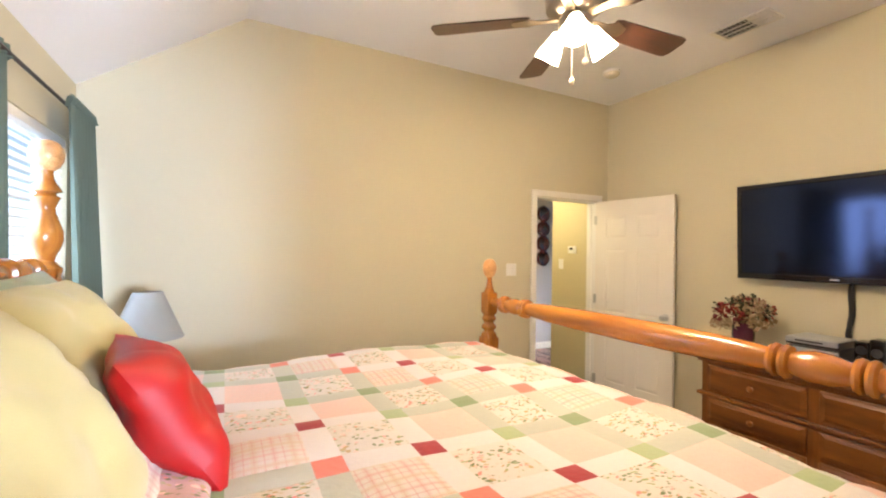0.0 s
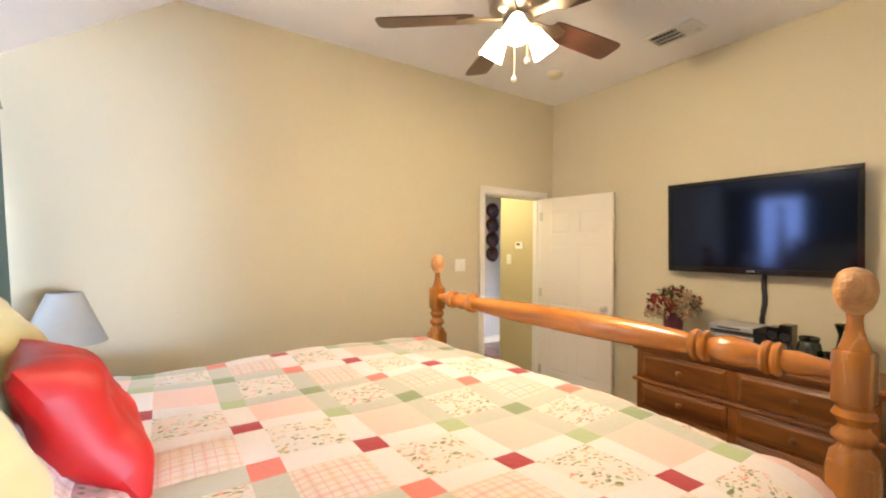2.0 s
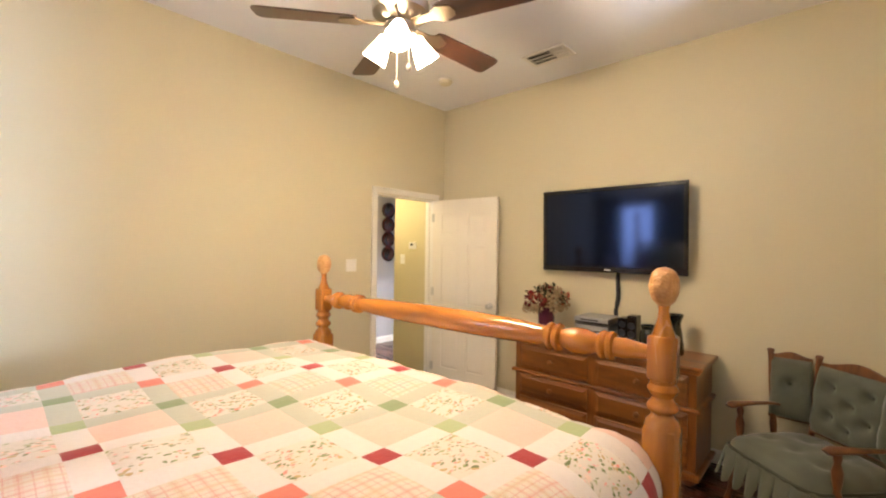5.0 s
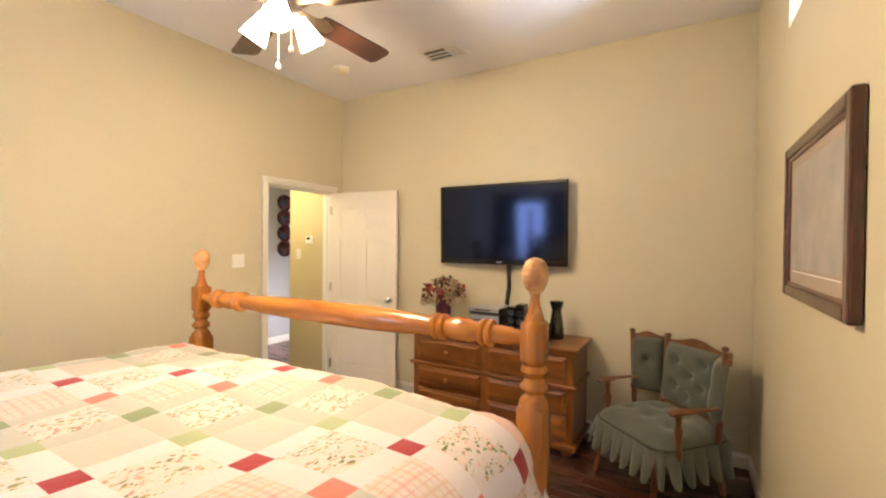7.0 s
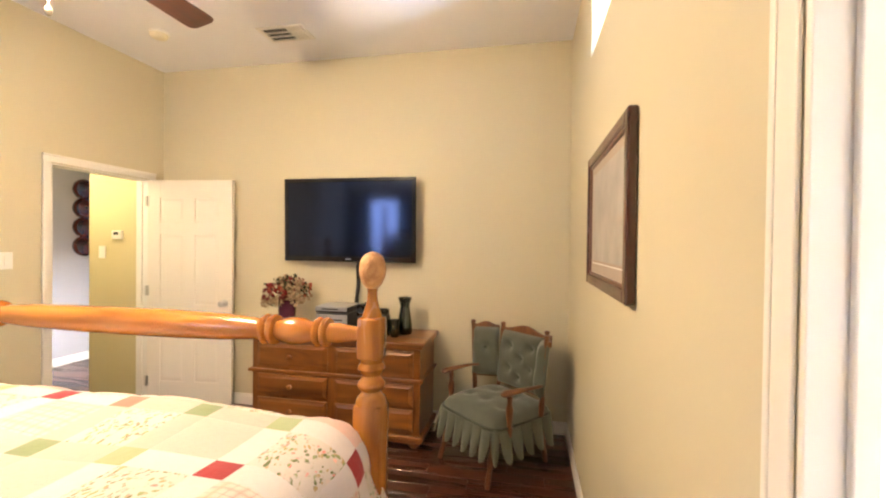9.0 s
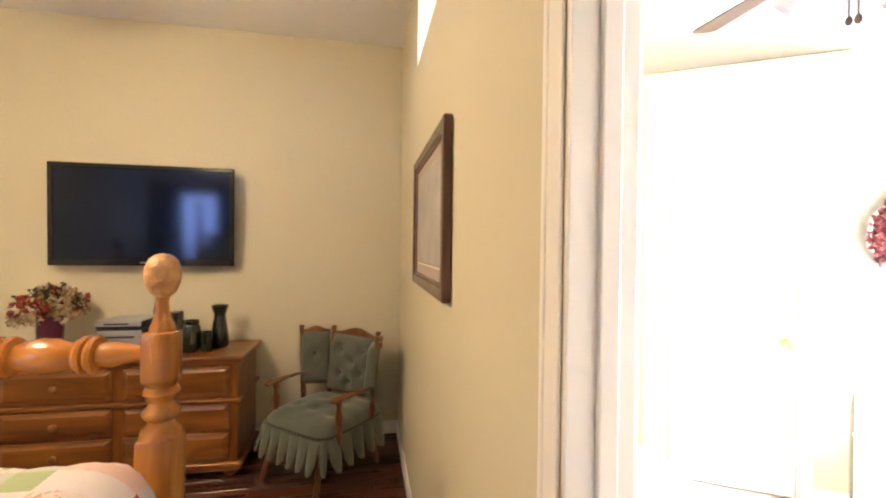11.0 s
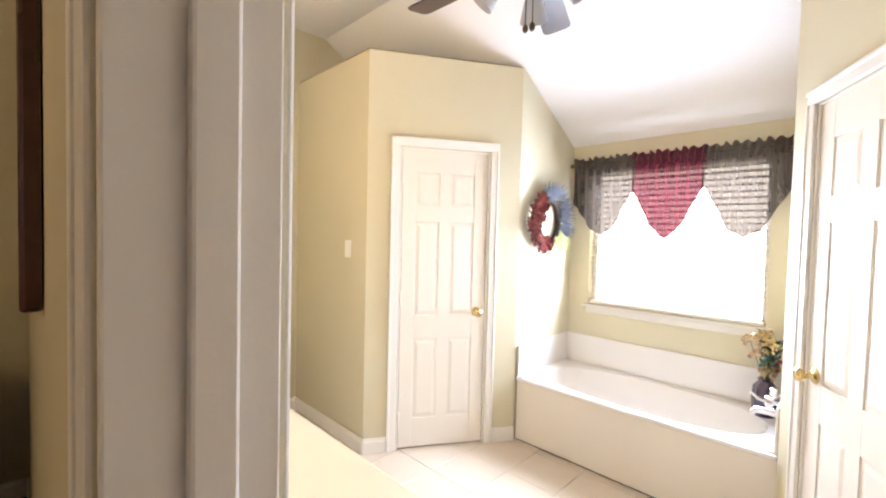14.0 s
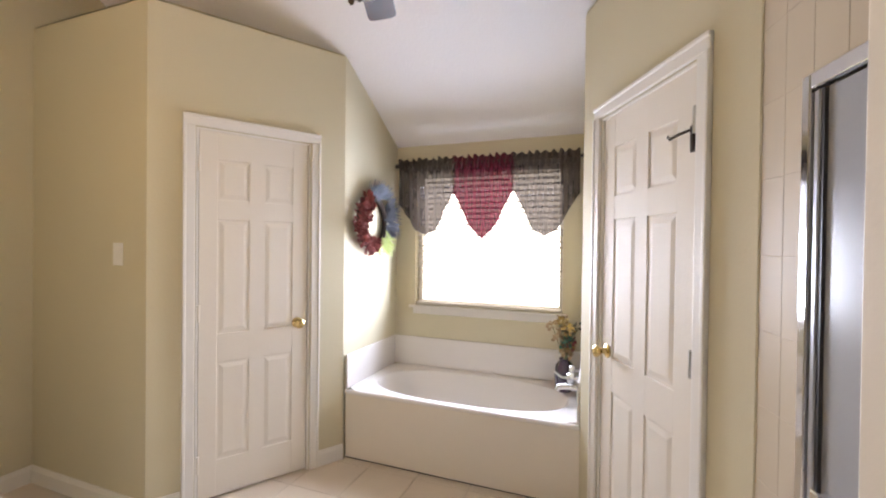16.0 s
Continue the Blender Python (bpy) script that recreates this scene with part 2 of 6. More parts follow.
def wall_y(name, y0, y1, outline_x0, outline_x1, top, holes, mat, label, base=0.0):
    """A wall that runs along x between y0 and y1, with rectangular holes (x0, x1, z0, z1). top: function of x or height."""
    bm = bmesh.new()
    xs = sorted({outline_x0, outline_x1, *[v for h in holes for v in h[:2]]})
    for a, b in zip(xs, xs[1:]):
        spans = sorted((h[2], h[3]) for h in holes if h[0] <= a + 1e-6 and h[1] >= b - 1e-6)
        z = base
        for lo, hi in spans + [(None, None)]:
            if lo is None or lo > z + 1e-6:
                zt0, zt1 = (lo, lo) if lo is not None else ((top(a), top(b)) if callable(top) else (top, top))
                v = [bm.verts.new(p) for p in ((a, y0, z), (b, y0, z), (b, y0, zt1), (a, y0, zt0), (a, y1, z), (b, y1, z), (b, y1, zt1), (a, y1, zt0))]
                for f in ((0, 1, 2, 3), (7, 6, 5, 4), (0, 4, 5, 1), (1, 5, 6, 2), (2, 6, 7, 3), (3, 7, 4, 0)):
                    bm.faces.new([v[k] for k in f])
            if hi is not None:
                z = hi
    return structure(name, bm, mat, label, "wall")


def wall_x(name, x0, x1, ya, yb, top, holes, mat, label):
    """The same along y between x0 and x1, with holes (y0, y1, z0, z1)."""
    bm = bmesh.new()
    ys = sorted({ya, yb, *[v for h in holes for v in h[:2]]})
    for a, b in zip(ys, ys[1:]):
        z = 0.0
        for lo, hi in sorted((h[2], h[3]) for h in holes if h[0] <= a + 1e-6 and h[1] >= b - 1e-6) + [(None, None)]:
            if lo is None or lo > z + 1e-6:
                box((x0, a, z), (x1, b, lo if lo is not None else top), bm=bm)
            if hi is not None:
                z = hi
    return structure(name, bm, mat, label, "wall")


# ---- the large structure ----
H = 3.07
NX = -4.40                   # west face of the bedroom; the east face is x = 0
SY = -3.715                  # north face of the wall to the bathroom
BY = -3.825                  # its bathroom face
RIDGE = -3.50


def bed_top(x):
    return H if x >= RIDGE else H - 0.694 * (RIDGE - x)


D1 = (-0.965, -0.16)        # bedroom door opening
D2 = (-3.59, -2.83)          # bathroom doorway
CLER = (-2.3, -1.03, 2.48, 2.92)
wall_y("wall_north", 0.0, 0.12, RIDGE, 0.12, H, [(D1[0], D1[1], 0, 2.035)], WALL, "tan painted north wall with the hall doorway")
wall_y("wall_north_gable", 0.0, 0.12, NX - 0.15, RIDGE, bed_top, [], WALL, "tan painted wall under the sloped ceiling")
wall_x("wall_east", 0.0, 0.12, SY - 0.12, 0.0, H, [], WALL, "tan painted east wall behind the television")
wall_y("wall_south", BY, SY, RIDGE, 0.0, H, [(D2[0] if D2[0] > RIDGE else RIDGE, D2[1], 0, 2.035), CLER], WALL, "tan wall between bedroom and bathroom")
wall_y("wall_south_gable", BY, SY, NX - 0.15, RIDGE, bed_top, [(D2[0], RIDGE, 0, 2.035)], WALL, "tan painted wall beside the bathroom doorway")
WIN = (-1.72, -0.14, 0.75, 2.085)
wall_x("wall_west", NX - 0.15, NX, SY, 0.0, 2.44, [WIN], WALL, "tan painted window wall behind the bed")

bm = bmesh.new()
box((RIDGE, BY, H), (0.12, 0.12, H + 0.1), bm=bm)
structure("ceiling", bm, CEIL, "white textured flat bedroom ceiling", "ceiling")
bm = prism([(NX - 0.15, bed_top(NX - 0.15)), (RIDGE, H), (RIDGE, H + 0.1), (NX - 0.15, bed_top(NX - 0.15) + 0.1)], BY, 0.12, "y")
structure("ceiling_slope", bm, CEIL, "white textured sloped bedroom ceiling", "ceiling")
structure("floor", box((NX - 0.15, SY, -0.12), (0.0, 0.12, -0.012)), DARKPLASTIC, "bedroom floor under dark cherry boards", "floor")

# hall beyond the bedroom door
HX = -0.13
structure("hall_floor", box((-2.4, 0.12, -0.12), (1.3, 3.6, 0.0)), FLOORWOOD, "dark wooden hall floor", "floor")
wall_x("hall_wall_east", HX, HX + 0.12, 0.12, 0.70, 2.6, [], HALL, "warm tan hall wall with thermostat")
wall_y("hall_wall_back", 1.95, 2.07, -0.55, 1.3, 2.6, [], GREY, "grey hall wall with carved wooden panel")
wall_x("hall_wall_west", -1.32, -1.2, 0.12, 3.6, 2.6, [], HALL, "tan hall wall")
wall_y("hall_wall_north", 3.6, 3.7, -2.4, 1.3, 2.6, [(-1.15, -0.6, 0.0, 2.0)], GREY, "grey hall end wall")
wall_y("hall_return", 0.70, 0.82, HX + 0.12, 1.3, 2.6, [], HALL, "tan hall corner wall")
structure("hall_ceiling", box((-2.4, 0.12, 2.6), (1.3, 3.7, 2.7)), CEIL, "white hall ceiling", "ceiling")

# bathroom
WY = -6.9
AX = 0.11                    # east face
P1, P2 = (-0.855, -5.275), (-1.415, -6.18)      # angled closet wall
R1, R2 = (-2.903, -6.18), (-3.395, -5.19)        # angled wall of the second closet
R3 = (-3.58, -4.235)
LEDGE = 2.65


def bath_top(y):
    return H if y > -5.5 else H - 0.62 * (-5.5 - y)


structure("bath_floor", box((-4.6, WY - 0.15, -0.12), (AX, SY, -0.002)), GROUT, "bathroom floor bed under beige tiles", "floor")
wall_x("bath_wall_east", AX, AX + 0.12, WY, BY - 0.12, H, [], WALL, "tan painted bathroom wall behind the half wall")
structure("bath_wall_corner", box((0.0, BY - 0.12, 0), (AX, SY - 0.12, H)), WALL, "tan painted wall corner", "wall")
BW = (-2.745, -1.60, 0.94, 2.02)
wall_y("bath_wall_south", WY - 0.15, WY, -4.6, AX + 0.12, H, [BW], WALL, "tan painted window wall above the bathtub")
wall_x("bath_wall_west", -4.7, -4.6, WY - 0.15, BY, H, [], WALL, "tan painted bathroom end wall")
bm = prism([(BY, H), (-5.5, H), (WY - 0.15, bath_top(WY - 0.15)), (WY - 0.15, bath_top(WY - 0.15) + 0.12), (-5.5, H + 0.12), (BY, H + 0.12)], -4.7, AX + 0.12, "x")
structure("bath_ceiling", bm, CEIL, "white vaulted bathroom ceiling", "ceiling")


def closet(name, outline, edges, top, door_edge, door, mat, label):
    """Closed outline of a closet drawn up to its ledge, with a door opening in one edge."""
    bm = bmesh.new()
    n = len(outline)
    t = 0.1
    for k in edges:
        a, b = Vector(outline[k]), Vector(outline[(k + 1) % n])
        d = (b - a).normalized()
        inward = Vector((-d.y, d.x))
        pieces = [(0, (b - a).length, 0, top)]
        if k == door_edge:
            s0, s1, z1 = door
            pieces = [(0, s0, 0, top), (s1, (b - a).length, 0, top), (s0, s1, z1, top)]
        for s0, s1, z0, z1 in pieces:
            if z1 == top:
                z1 = top - 0.01
            q = [a + d * s0, a + d * s1, a + d * s1 + inward * t, a + d * s0 + inward * t]
            v = [bm.verts.new((p.x, p.y, z)) for z in (z0, z1) for p in q]
            for f in ((0, 1, 2, 3), (7, 6, 5, 4), (0, 4, 5, 1), (1, 5, 6, 2), (2, 6, 7, 3), (3, 7, 4, 0)):
                bm.faces.new([v[i] for i in f])
    low = [bm.verts.new((x, y, top - 0.02)) for x, y in outline]
    high = [bm.verts.new((x, y, top)) for x, y in outline]
    bm.faces.new(low), bm.faces.new(high)
    return structure(name, bm, mat, label, "wall")


# distances along the angled edges to the two door openings
closet("closet_wall_east", [(AX, -5.275), P1, P2, (-1.435, WY), (AX, WY)], (0, 1, 2), LEDGE, 1, (0.215, 0.835, 2.035), WALL, "tan closet wall with plant ledge on top")
closet("closet_wall_west", [(-2.903, WY), R1, R2, (-3.5, -5.19), (-4.6, -5.19), (-4.6, WY)], (0, 1, 2), LEDGE, 1, (0.205, 0.87, 2.035), WALL, "tan closet wall beside the shower")

# ---- bed ----
BX, BZ = -2.016, 0.907          # foot posts, top of the quilt
BYN, BYS = -0.788, -2.869      # far and near posts


def square_to_round(bm, half, z0, z1, chamfer=0.012):
    return box((-half, -half, z0), (half, half, z1), chamfer, bm)


def foot_post(parent, x, y):
    bm = bmesh.new()
    square_to_round(bm, 0.051, 0.0, 0.925)
    lathe([(0.056, 0.92), (0.05, 0.945), (0.036, 0.958), (0.034, 0.968), (0.047, 0.98), (0.05, 0.99), (0.046, 1.0), (0.035, 1.012), (0.033, 1.022), (0.043, 1.035), (0.049, 1.047), (0.045, 1.058), (0.038, 1.066), (0.046, 1.082)], 24, bm)
    square_to_round(bm, 0.0425, 1.078, 1.225)
    lathe([(0.035, 1.222), (0.034, 1.232), (0.027, 1.25), (0.019, 1.28), (0.0165, 1.308), (0.019, 1.322)], 24, bm)
    post = part("post", bm, OAK, parent, smooth=True, at=pose(x, y, 0))
    bm = carved([(0.019, 1.322), (0.034, 1.338), (0.044, 1.362), (0.0475, 1.385), (0.045, 1.41), (0.036, 1.432), (0.022, 1.444), (0.004, 1.449)])
    part("finial", bm, CARVED, post, "carved egg-shaped oak finial", smooth=True)


def head_post(parent, x, y):
    bm = bmesh.new()
    square_to_round(bm, 0.056, 0.0, 1.37)
    lathe([(0.056, 1.365), (0.06, 1.385), (0.06, 1.40), (0.045, 1.415), (0.033, 1.43), (0.036, 1.45), (0.052, 1.485), (0.062, 1.52), (0.06, 1.56), (0.047, 1.60), (0.034, 1.64), (0.032, 1.66), (0.042, 1.69), (0.05, 1.705), (0.036, 1.715), (0.034, 1.722), (0.056, 1.73), (0.05, 1.742), (0.036, 1.765), (0.026, 1.79), (0.023, 1.81), (0.028, 1.825)], 24, bm)
    post = part("post", bm, OAK, parent, smooth=True, at=pose(x, y, 0))
    bm = carved([(0.026, 1.82), (0.045, 1.838), (0.058, 1.865), (0.061, 1.89), (0.056, 1.92), (0.04, 1.942), (0.018, 1.953), (0.003, 1.955)])
    part("finial", bm, CARVED, post, "carved round oak finial", smooth=True)


CARVED = wood("carved_oak_wood", (0.40, 0.185, 0.062), (0.60, 0.33, 0.135), 0.4, stretch=(1, 1, 1), scale=22, coat=0.4)
_n, _l = CARVED.node_tree.nodes, CARVED.node_tree.links
_v = _n.new("ShaderNodeTexVoronoi")
_v.inputs["Scale"].default_value = 95
_tc = _n.new("ShaderNodeTexCoord")
_l.new(_tc.outputs["Object"], _v.inputs["Vector"])
_bp = _n.new("ShaderNodeBump")
_bp.inputs["Strength"].default_value, _bp.inputs["Distance"].default_value = 0.6, 0.004
_l.new(_v.outputs["Distance"], _bp.inputs["Height"])
_l.new(_bp.outputs["Normal"], _n["Principled BSDF"].inputs["Normal"])

def carved(profile, seg=40, steps=26, turns=7, depth=0.05):
    """A turned body with a lattice of crossing grooves cut into it."""
    heights = [z for _, z in profile]
    z0, z1 = heights[0], heights[-1]

    def radius(z):
        for (ra, za), (rb, zb) in zip(profile, profile[1:]):
            if z <= zb + 1e-9:
                return ra + (rb - ra) * (z - za) / (zb - za)
        return profile[-1][0]

    rows = []
    for k in range(steps + 1):
        f = k / steps
        z = z0 + (z1 - z0) * f
        ring = []
        for j in range(seg):
            a = 2 * math.pi * j / seg
            cut = min(abs(math.sin((turns * a + 9 * f) / 2)), abs(math.sin((turns * a - 9 * f) / 2)))
            r = radius(z) * (1 - depth * (1 - min(1, cut * 2.6)) * min(1, 6 * f, 6 * (1 - f)))
            ring.append((r * math.cos(a), r * math.sin(a), z))
        rows.append(ring)
    bm = bmesh.new()
    rings = [[bm.verts.new(p) for p in ring] for ring in rows]
    for a, b in zip(rings, rings[1:]):
        for j in range(seg):
            bm.faces.new((a[j], a[(j + 1) % seg], b[(j + 1) % seg], b[j]))
    bm.faces.new(rings[0]), bm.faces.new(rings[-1])
    return bm


bed = thing("bed_frame", "honey oak cannonball bed frame with turned posts", "bed", pose(0, 0, 0))
for y in (BYN, BYS):
    foot_post(bed, BX, y)
    head_post(bed, -4.30, y)
# turned blanket rail of the footboard, along y
ym = (BYN + BYS) / 2
half = [(0.0, 0.054), (0.25, 0.0535), (0.45, 0.049), (0.58, 0.041), (0.618, 0.036), (0.624, 0.052), (0.634, 0.056), (0.644, 0.052), (0.65, 0.04), (0.656, 0.052), (0.666, 0.056), (0.676, 0.052), (0.682, 0.036),
        (0.70, 0.042), (0.74, 0.05), (0.78, 0.047), (0.815, 0.036), (0.828, 0.034), (0.834, 0.05), (0.843, 0.054), (0.852, 0.05), (0.857, 0.038), (0.862, 0.05), (0.871, 0.054), (0.88, 0.05), (0.885, 0.034), (0.92, 0.036), (0.96, 0.028), (1.0, 0.023)]
prof = [(r, -z) for z, r in half[::-1]] + [(r, z) for z, r in half[1:]]
part("foot_rail", lathe(prof, 32, m=pose(BX, ym, 1.16, 90)), OAK_Y, bed, "turned glossy oak rail", smooth=True)
part("footboard", box((BX - 0.014, BYS + 0.05, 0.28), (BX + 0.014, BYN - 0.05, 0.74), 0.008), OAK_Y, bed)
bm = prism([(BYS + 0.05, 0.3), (BYN - 0.05, 0.3), (BYN - 0.05, 1.22)] + [(ym + (BYN - BYS - 0.1) / 2 * math.cos(a), 1.22 + 0.16 * math.sin(a)) for a in [math.pi * k / 16 for k in range(1, 16)]] + [(BYS + 0.05, 1.22)], -4.315, -4.285, "x", bevel=0.006)
part("headboard", bm, OAK_Y, bed)
part("head_rail", lathe(prof, 24, m=pose(-4.30, ym, 1.395, 90)), OAK_Y, bed, smooth=True)
for y in (BYN, BYS):
    part("side_rail", box((-4.26, y - 0.016, 0.25), (BX - 0.05, y + 0.016, 0.45), 0.006), OAK, bed)

tagged(part("box_spring", box((-4.22, BYS + 0.04, 0.25), (BX - 0.05, BYN - 0.04, 0.54), 0.04, seg=3), cloth("ticking_cloth", (0.6, 0.58, 0.55)), None, smooth=True), "white fabric box spring inside the bed frame", "box spring")
tagged(part("mattress", box((-4.22, BYS + 0.06, 0.54), (BX - 0.07, BYN - 0.05, 0.865), 0.10, seg=4), cloth("mattress_cloth", (0.7, 0.68, 0.65)), None, smooth=True), "thick white mattress under a quilt", "mattress")

# quilt: patchwork on a lattice, each piece sewn on its own
QX, QY, QS, QT = -3.355, -1.142, 0.2945, 0.299
QLO, QHI = (-4.15, -2.90), (-2.045, -0.73)


def fold(a, lo, hi, rlo, rhi):
    """The place and the drop of the cloth at the flat distance a, folded over the edges lo and hi."""
    for edge, sign, QR in ((hi, 1, rhi), (lo, -1, rlo)):
        s = sign * (a - edge) + QR
        if s > 0:
            if s < QR * math.pi / 2:
                return edge - sign * QR + sign * QR * math.sin(s / QR), QR * (1 - math.cos(s / QR))
            more = s - QR * math.pi / 2
            return edge + sign * (0.42 if sign < 0 else 0.1) * more, QR + more * (0.9 if sign < 0 else 1)
    return a, 0.0


def quilt_at(u, v, lift=0.0):
    x, dx = fold(u, -9.0, QHI[0], 0.1, 0.10)
    y, dy = fold(v, QLO[1], QHI[1], 0.2, 0.07)
    wave = 0.008 * math.sin(u * 5.1 + v * 3.3) + 0.006 * math.sin(v * 7.7 - u * 2.9) + 0.01 * noise.noise((u * 3, v * 3, 0.3))
    drop = max(dx, dy) + 0.25 * min(dx, dy)
    side = 0.02 * math.sin(u * 19) * min(1, dy / 0.3)
    return (x, y - side, BZ - drop + wave + lift)


def quilt_piece(name, u0, u1, v0, v1, mat, parent, nu, nv, puff):
    bm = bmesh.new()
    uvl = bm.loops.layers.uv.new("UVMap")
    flat, verts = {}, []
    for i in range(nu + 1):
        row = []
        for j in range(nv + 1):
            a, b = i / nu, j / nv
            u, v = u0 + (u1 - u0) * a, v0 + (v1 - v0) * b
            rise = puff * (1 - (2 * a - 1) ** 4) * (1 - (2 * b - 1) ** 4)
            vert = bm.verts.new(quilt_at(u, v, rise))
            flat[vert] = (u, v)
            row.append(vert)
        verts.append(row)
    for i in range(nu):
        for j in range(nv):
            f = bm.faces.new((verts[i][j], verts[i + 1][j], verts[i + 1][j + 1], verts[i][j + 1]))
            f.smooth = True
            for lp in f.loops:
                lp[uvl].uv = flat[lp.vert]
    ob = new(name, bpy.data.meshes.new(name))
    bm.to_mesh(ob.data)
    bm.free()
    ob.data.materials.append(mat)
    ob.parent = parent
    return ob


def print_cloth(name, base, kind):
    """Cotton with a printed pattern, by the cloth's own flat coordinates."""
    m = bpy.data.materials.new(name)
    m.use_nodes = True
    n, l = m.node_tree.nodes, m.node_tree.links
    b = n["Principled BSDF"]
    b.inputs["Roughness"].default_value, b.inputs["Sheen Weight"].default_value = 0.85, 0.15
    uv = n.new("ShaderNodeUVMap")
    uv.uv_map = "UVMap"

    def mixed(fac, a, c):
        mx = n.new("ShaderNodeMix")
        mx.data_type = "RGBA"
        if isinstance(fac, float):
            mx.inputs["Factor"].default_value = fac
        else:
            l.new(fac, mx.inputs["Factor"])
        for sock, val in (("A", a), ("B", c)):
            if isinstance(val, tuple):
                mx.inputs[sock].default_value = (*val, 1)
            else:
                l.new(val, mx.inputs[sock])
        return mx.outputs["Result"]

    def tex(kind_name, scale, **more):
        t = n.new(kind_name)
        t.inputs["Scale"].default_value = scale
        l.new(uv.outputs[0], t.inputs["Vector"])
        return t

    def above(sock, limit, soft=0.04):
        r = n.new("ShaderNodeMapRange")
        r.inputs["From Min"].default_value, r.inputs["From Max"].default_value = limit, limit + soft
        l.new(sock, r.inputs["Value"])
        return r.outputs[0]

    fine = tex("ShaderNodeTexNoise", 60.0)
    col = mixed(fine.outputs["Fac"], tuple(c * 0.93 for c in base), base)
    if kind == "floral":
        warp = tex("ShaderNodeTexNoise", 14.0)
        mpv = n.new("ShaderNodeMapping")
        mpv.inputs["Scale"].default_value = (1.0, 1.7, 1)
        mpv.inputs["Rotation"].default_value = (0, 0, 0.7)
        adder = n.new("ShaderNodeVectorMath")
        adder.operation = "MULTIPLY_ADD"
        adder.inputs[1].default_value = (0.05, 0.05, 0)
        l.new(warp.outputs["Color"], adder.inputs[0])
        l.new(uv.outputs[0], adder.inputs[2])
        l.new(adder.outputs[0], mpv.inputs["Vector"])
        vor = n.new("ShaderNodeTexVoronoi")
        vor.inputs["Scale"].default_value = 52
        l.new(mpv.outputs[0], vor.inputs["Vector"])
        leaf = n.new("ShaderNodeMapRange")
        leaf.inputs["From Min"].default_value, leaf.inputs["From Max"].default_value = 0.47, 0.38
        l.new(vor.outputs["Distance"], leaf.inputs["Value"])
        hue = n.new("ShaderNodeValToRGB")
        hue.color_ramp.interpolation = "CONSTANT"
        for k, (p, c) in enumerate(((0.0, (0.13, 0.16, 0.06)), (0.3, (0.42, 0.30, 0.14)), (0.5, (0.25, 0.30, 0.13)), (0.72, (0.72, 0.22, 0.2)), (0.86, (0.80, 0.48, 0.42)))):
            e = hue.color_ramp.elements[k] if k < 2 else hue.color_ramp.elements.new(p)
            e.position, e.color = p, (*c, 1)
        sep = n.new("ShaderNodeSeparateColor")
        l.new(vor.outputs["Color"], sep.inputs[0])
        l.new(sep.outputs[0], hue.inputs[0])
        sprig = tex("ShaderNodeTexNoise", 16.0)
        near = above(sprig.outputs["Fac"], 0.42, 0.06)
        mul = n.new("ShaderNodeMath")
        mul.operation = "MULTIPLY"
        l.new(leaf.outputs[0], mul.inputs[0])
        l.new(near, mul.inputs[1])
        col = mixed(mul.outputs[0], col, hue.outputs[0])
        rose = tex("ShaderNodeTexVoronoi", 7.0)
        r2 = n.new("ShaderNodeMapRange")
        r2.inputs["From Min"].default_value, r2.inputs["From Max"].default_value = 0.16, 0.1
        r2.inputs["To Max"].default_value = 0.75
        l.new(rose.outputs["Distance"], r2.inputs["Value"])
        rn = tex("ShaderNodeTexNoise", 90.0)
        col = mixed(r2.outputs[0], col, mixed(rn.outputs["Fac"], (0.75, 0.32, 0.28), (0.86, 0.68, 0.58)))
    if kind == "plaid":
        sepv = n.new("ShaderNodeSeparateXYZ")
        l.new(uv.outputs[0], sepv.inputs[0])
        for axis in (0, 1):
            for period, width, c in ((0.052, 0.016, (0.58, 0.30, 0.27)), (0.026, 0.004, (0.50, 0.12, 0.10)), (0.104, 0.02, (0.52, 0.5, 0.34))):
                pp = n.new("ShaderNodeMath")
                pp.operation, pp.inputs[1].default_value, pp.inputs[2].default_value = "PINGPONG", period / 2, 0
                l.new(sepv.outputs[axis], pp.inputs[0])
                lt = n.new("ShaderNodeMath")
                lt.operation, lt.inputs[1].default_value = "LESS_THAN", width / 2
                l.new(pp.outputs[0], lt.inputs[0])
                half_on = n.new("ShaderNodeMath")
                half_on.operation, half_on.inputs[1].default_value = "MULTIPLY", 0.32
                l.new(lt.outputs[0], half_on.inputs[0])
                col = mixed(half_on.outputs[0], col, c)
    if kind == "dots":
        dots = tex("ShaderNodeTexVoronoi", 90.0)
        r2 = n.new("ShaderNodeMapRange")
        r2.inputs["From Min"].default_value, r2.inputs["From Max"].default_value = 0.3, 0.2
        r2.inputs["To Max"].default_value = 0.35
        l.new(dots.outputs["Distance"], r2.inputs["Value"])
        col = mixed(r2.outputs[0], col, (0.82, 0.36, 0.29))
    l.new(col, b.inputs["Base Color"])
    st = tex("ShaderNodeTexNoise", 45.0)
    bp = n.new("ShaderNodeBump")
    bp.inputs["Strength"].default_value, bp.inputs["Distance"].default_value = 0.35, 0.006
    l.new(st.outputs["Fac"], bp.inputs["Height"])
    l.new(bp.outputs["Normal"], b.inputs["Normal"])
    return m


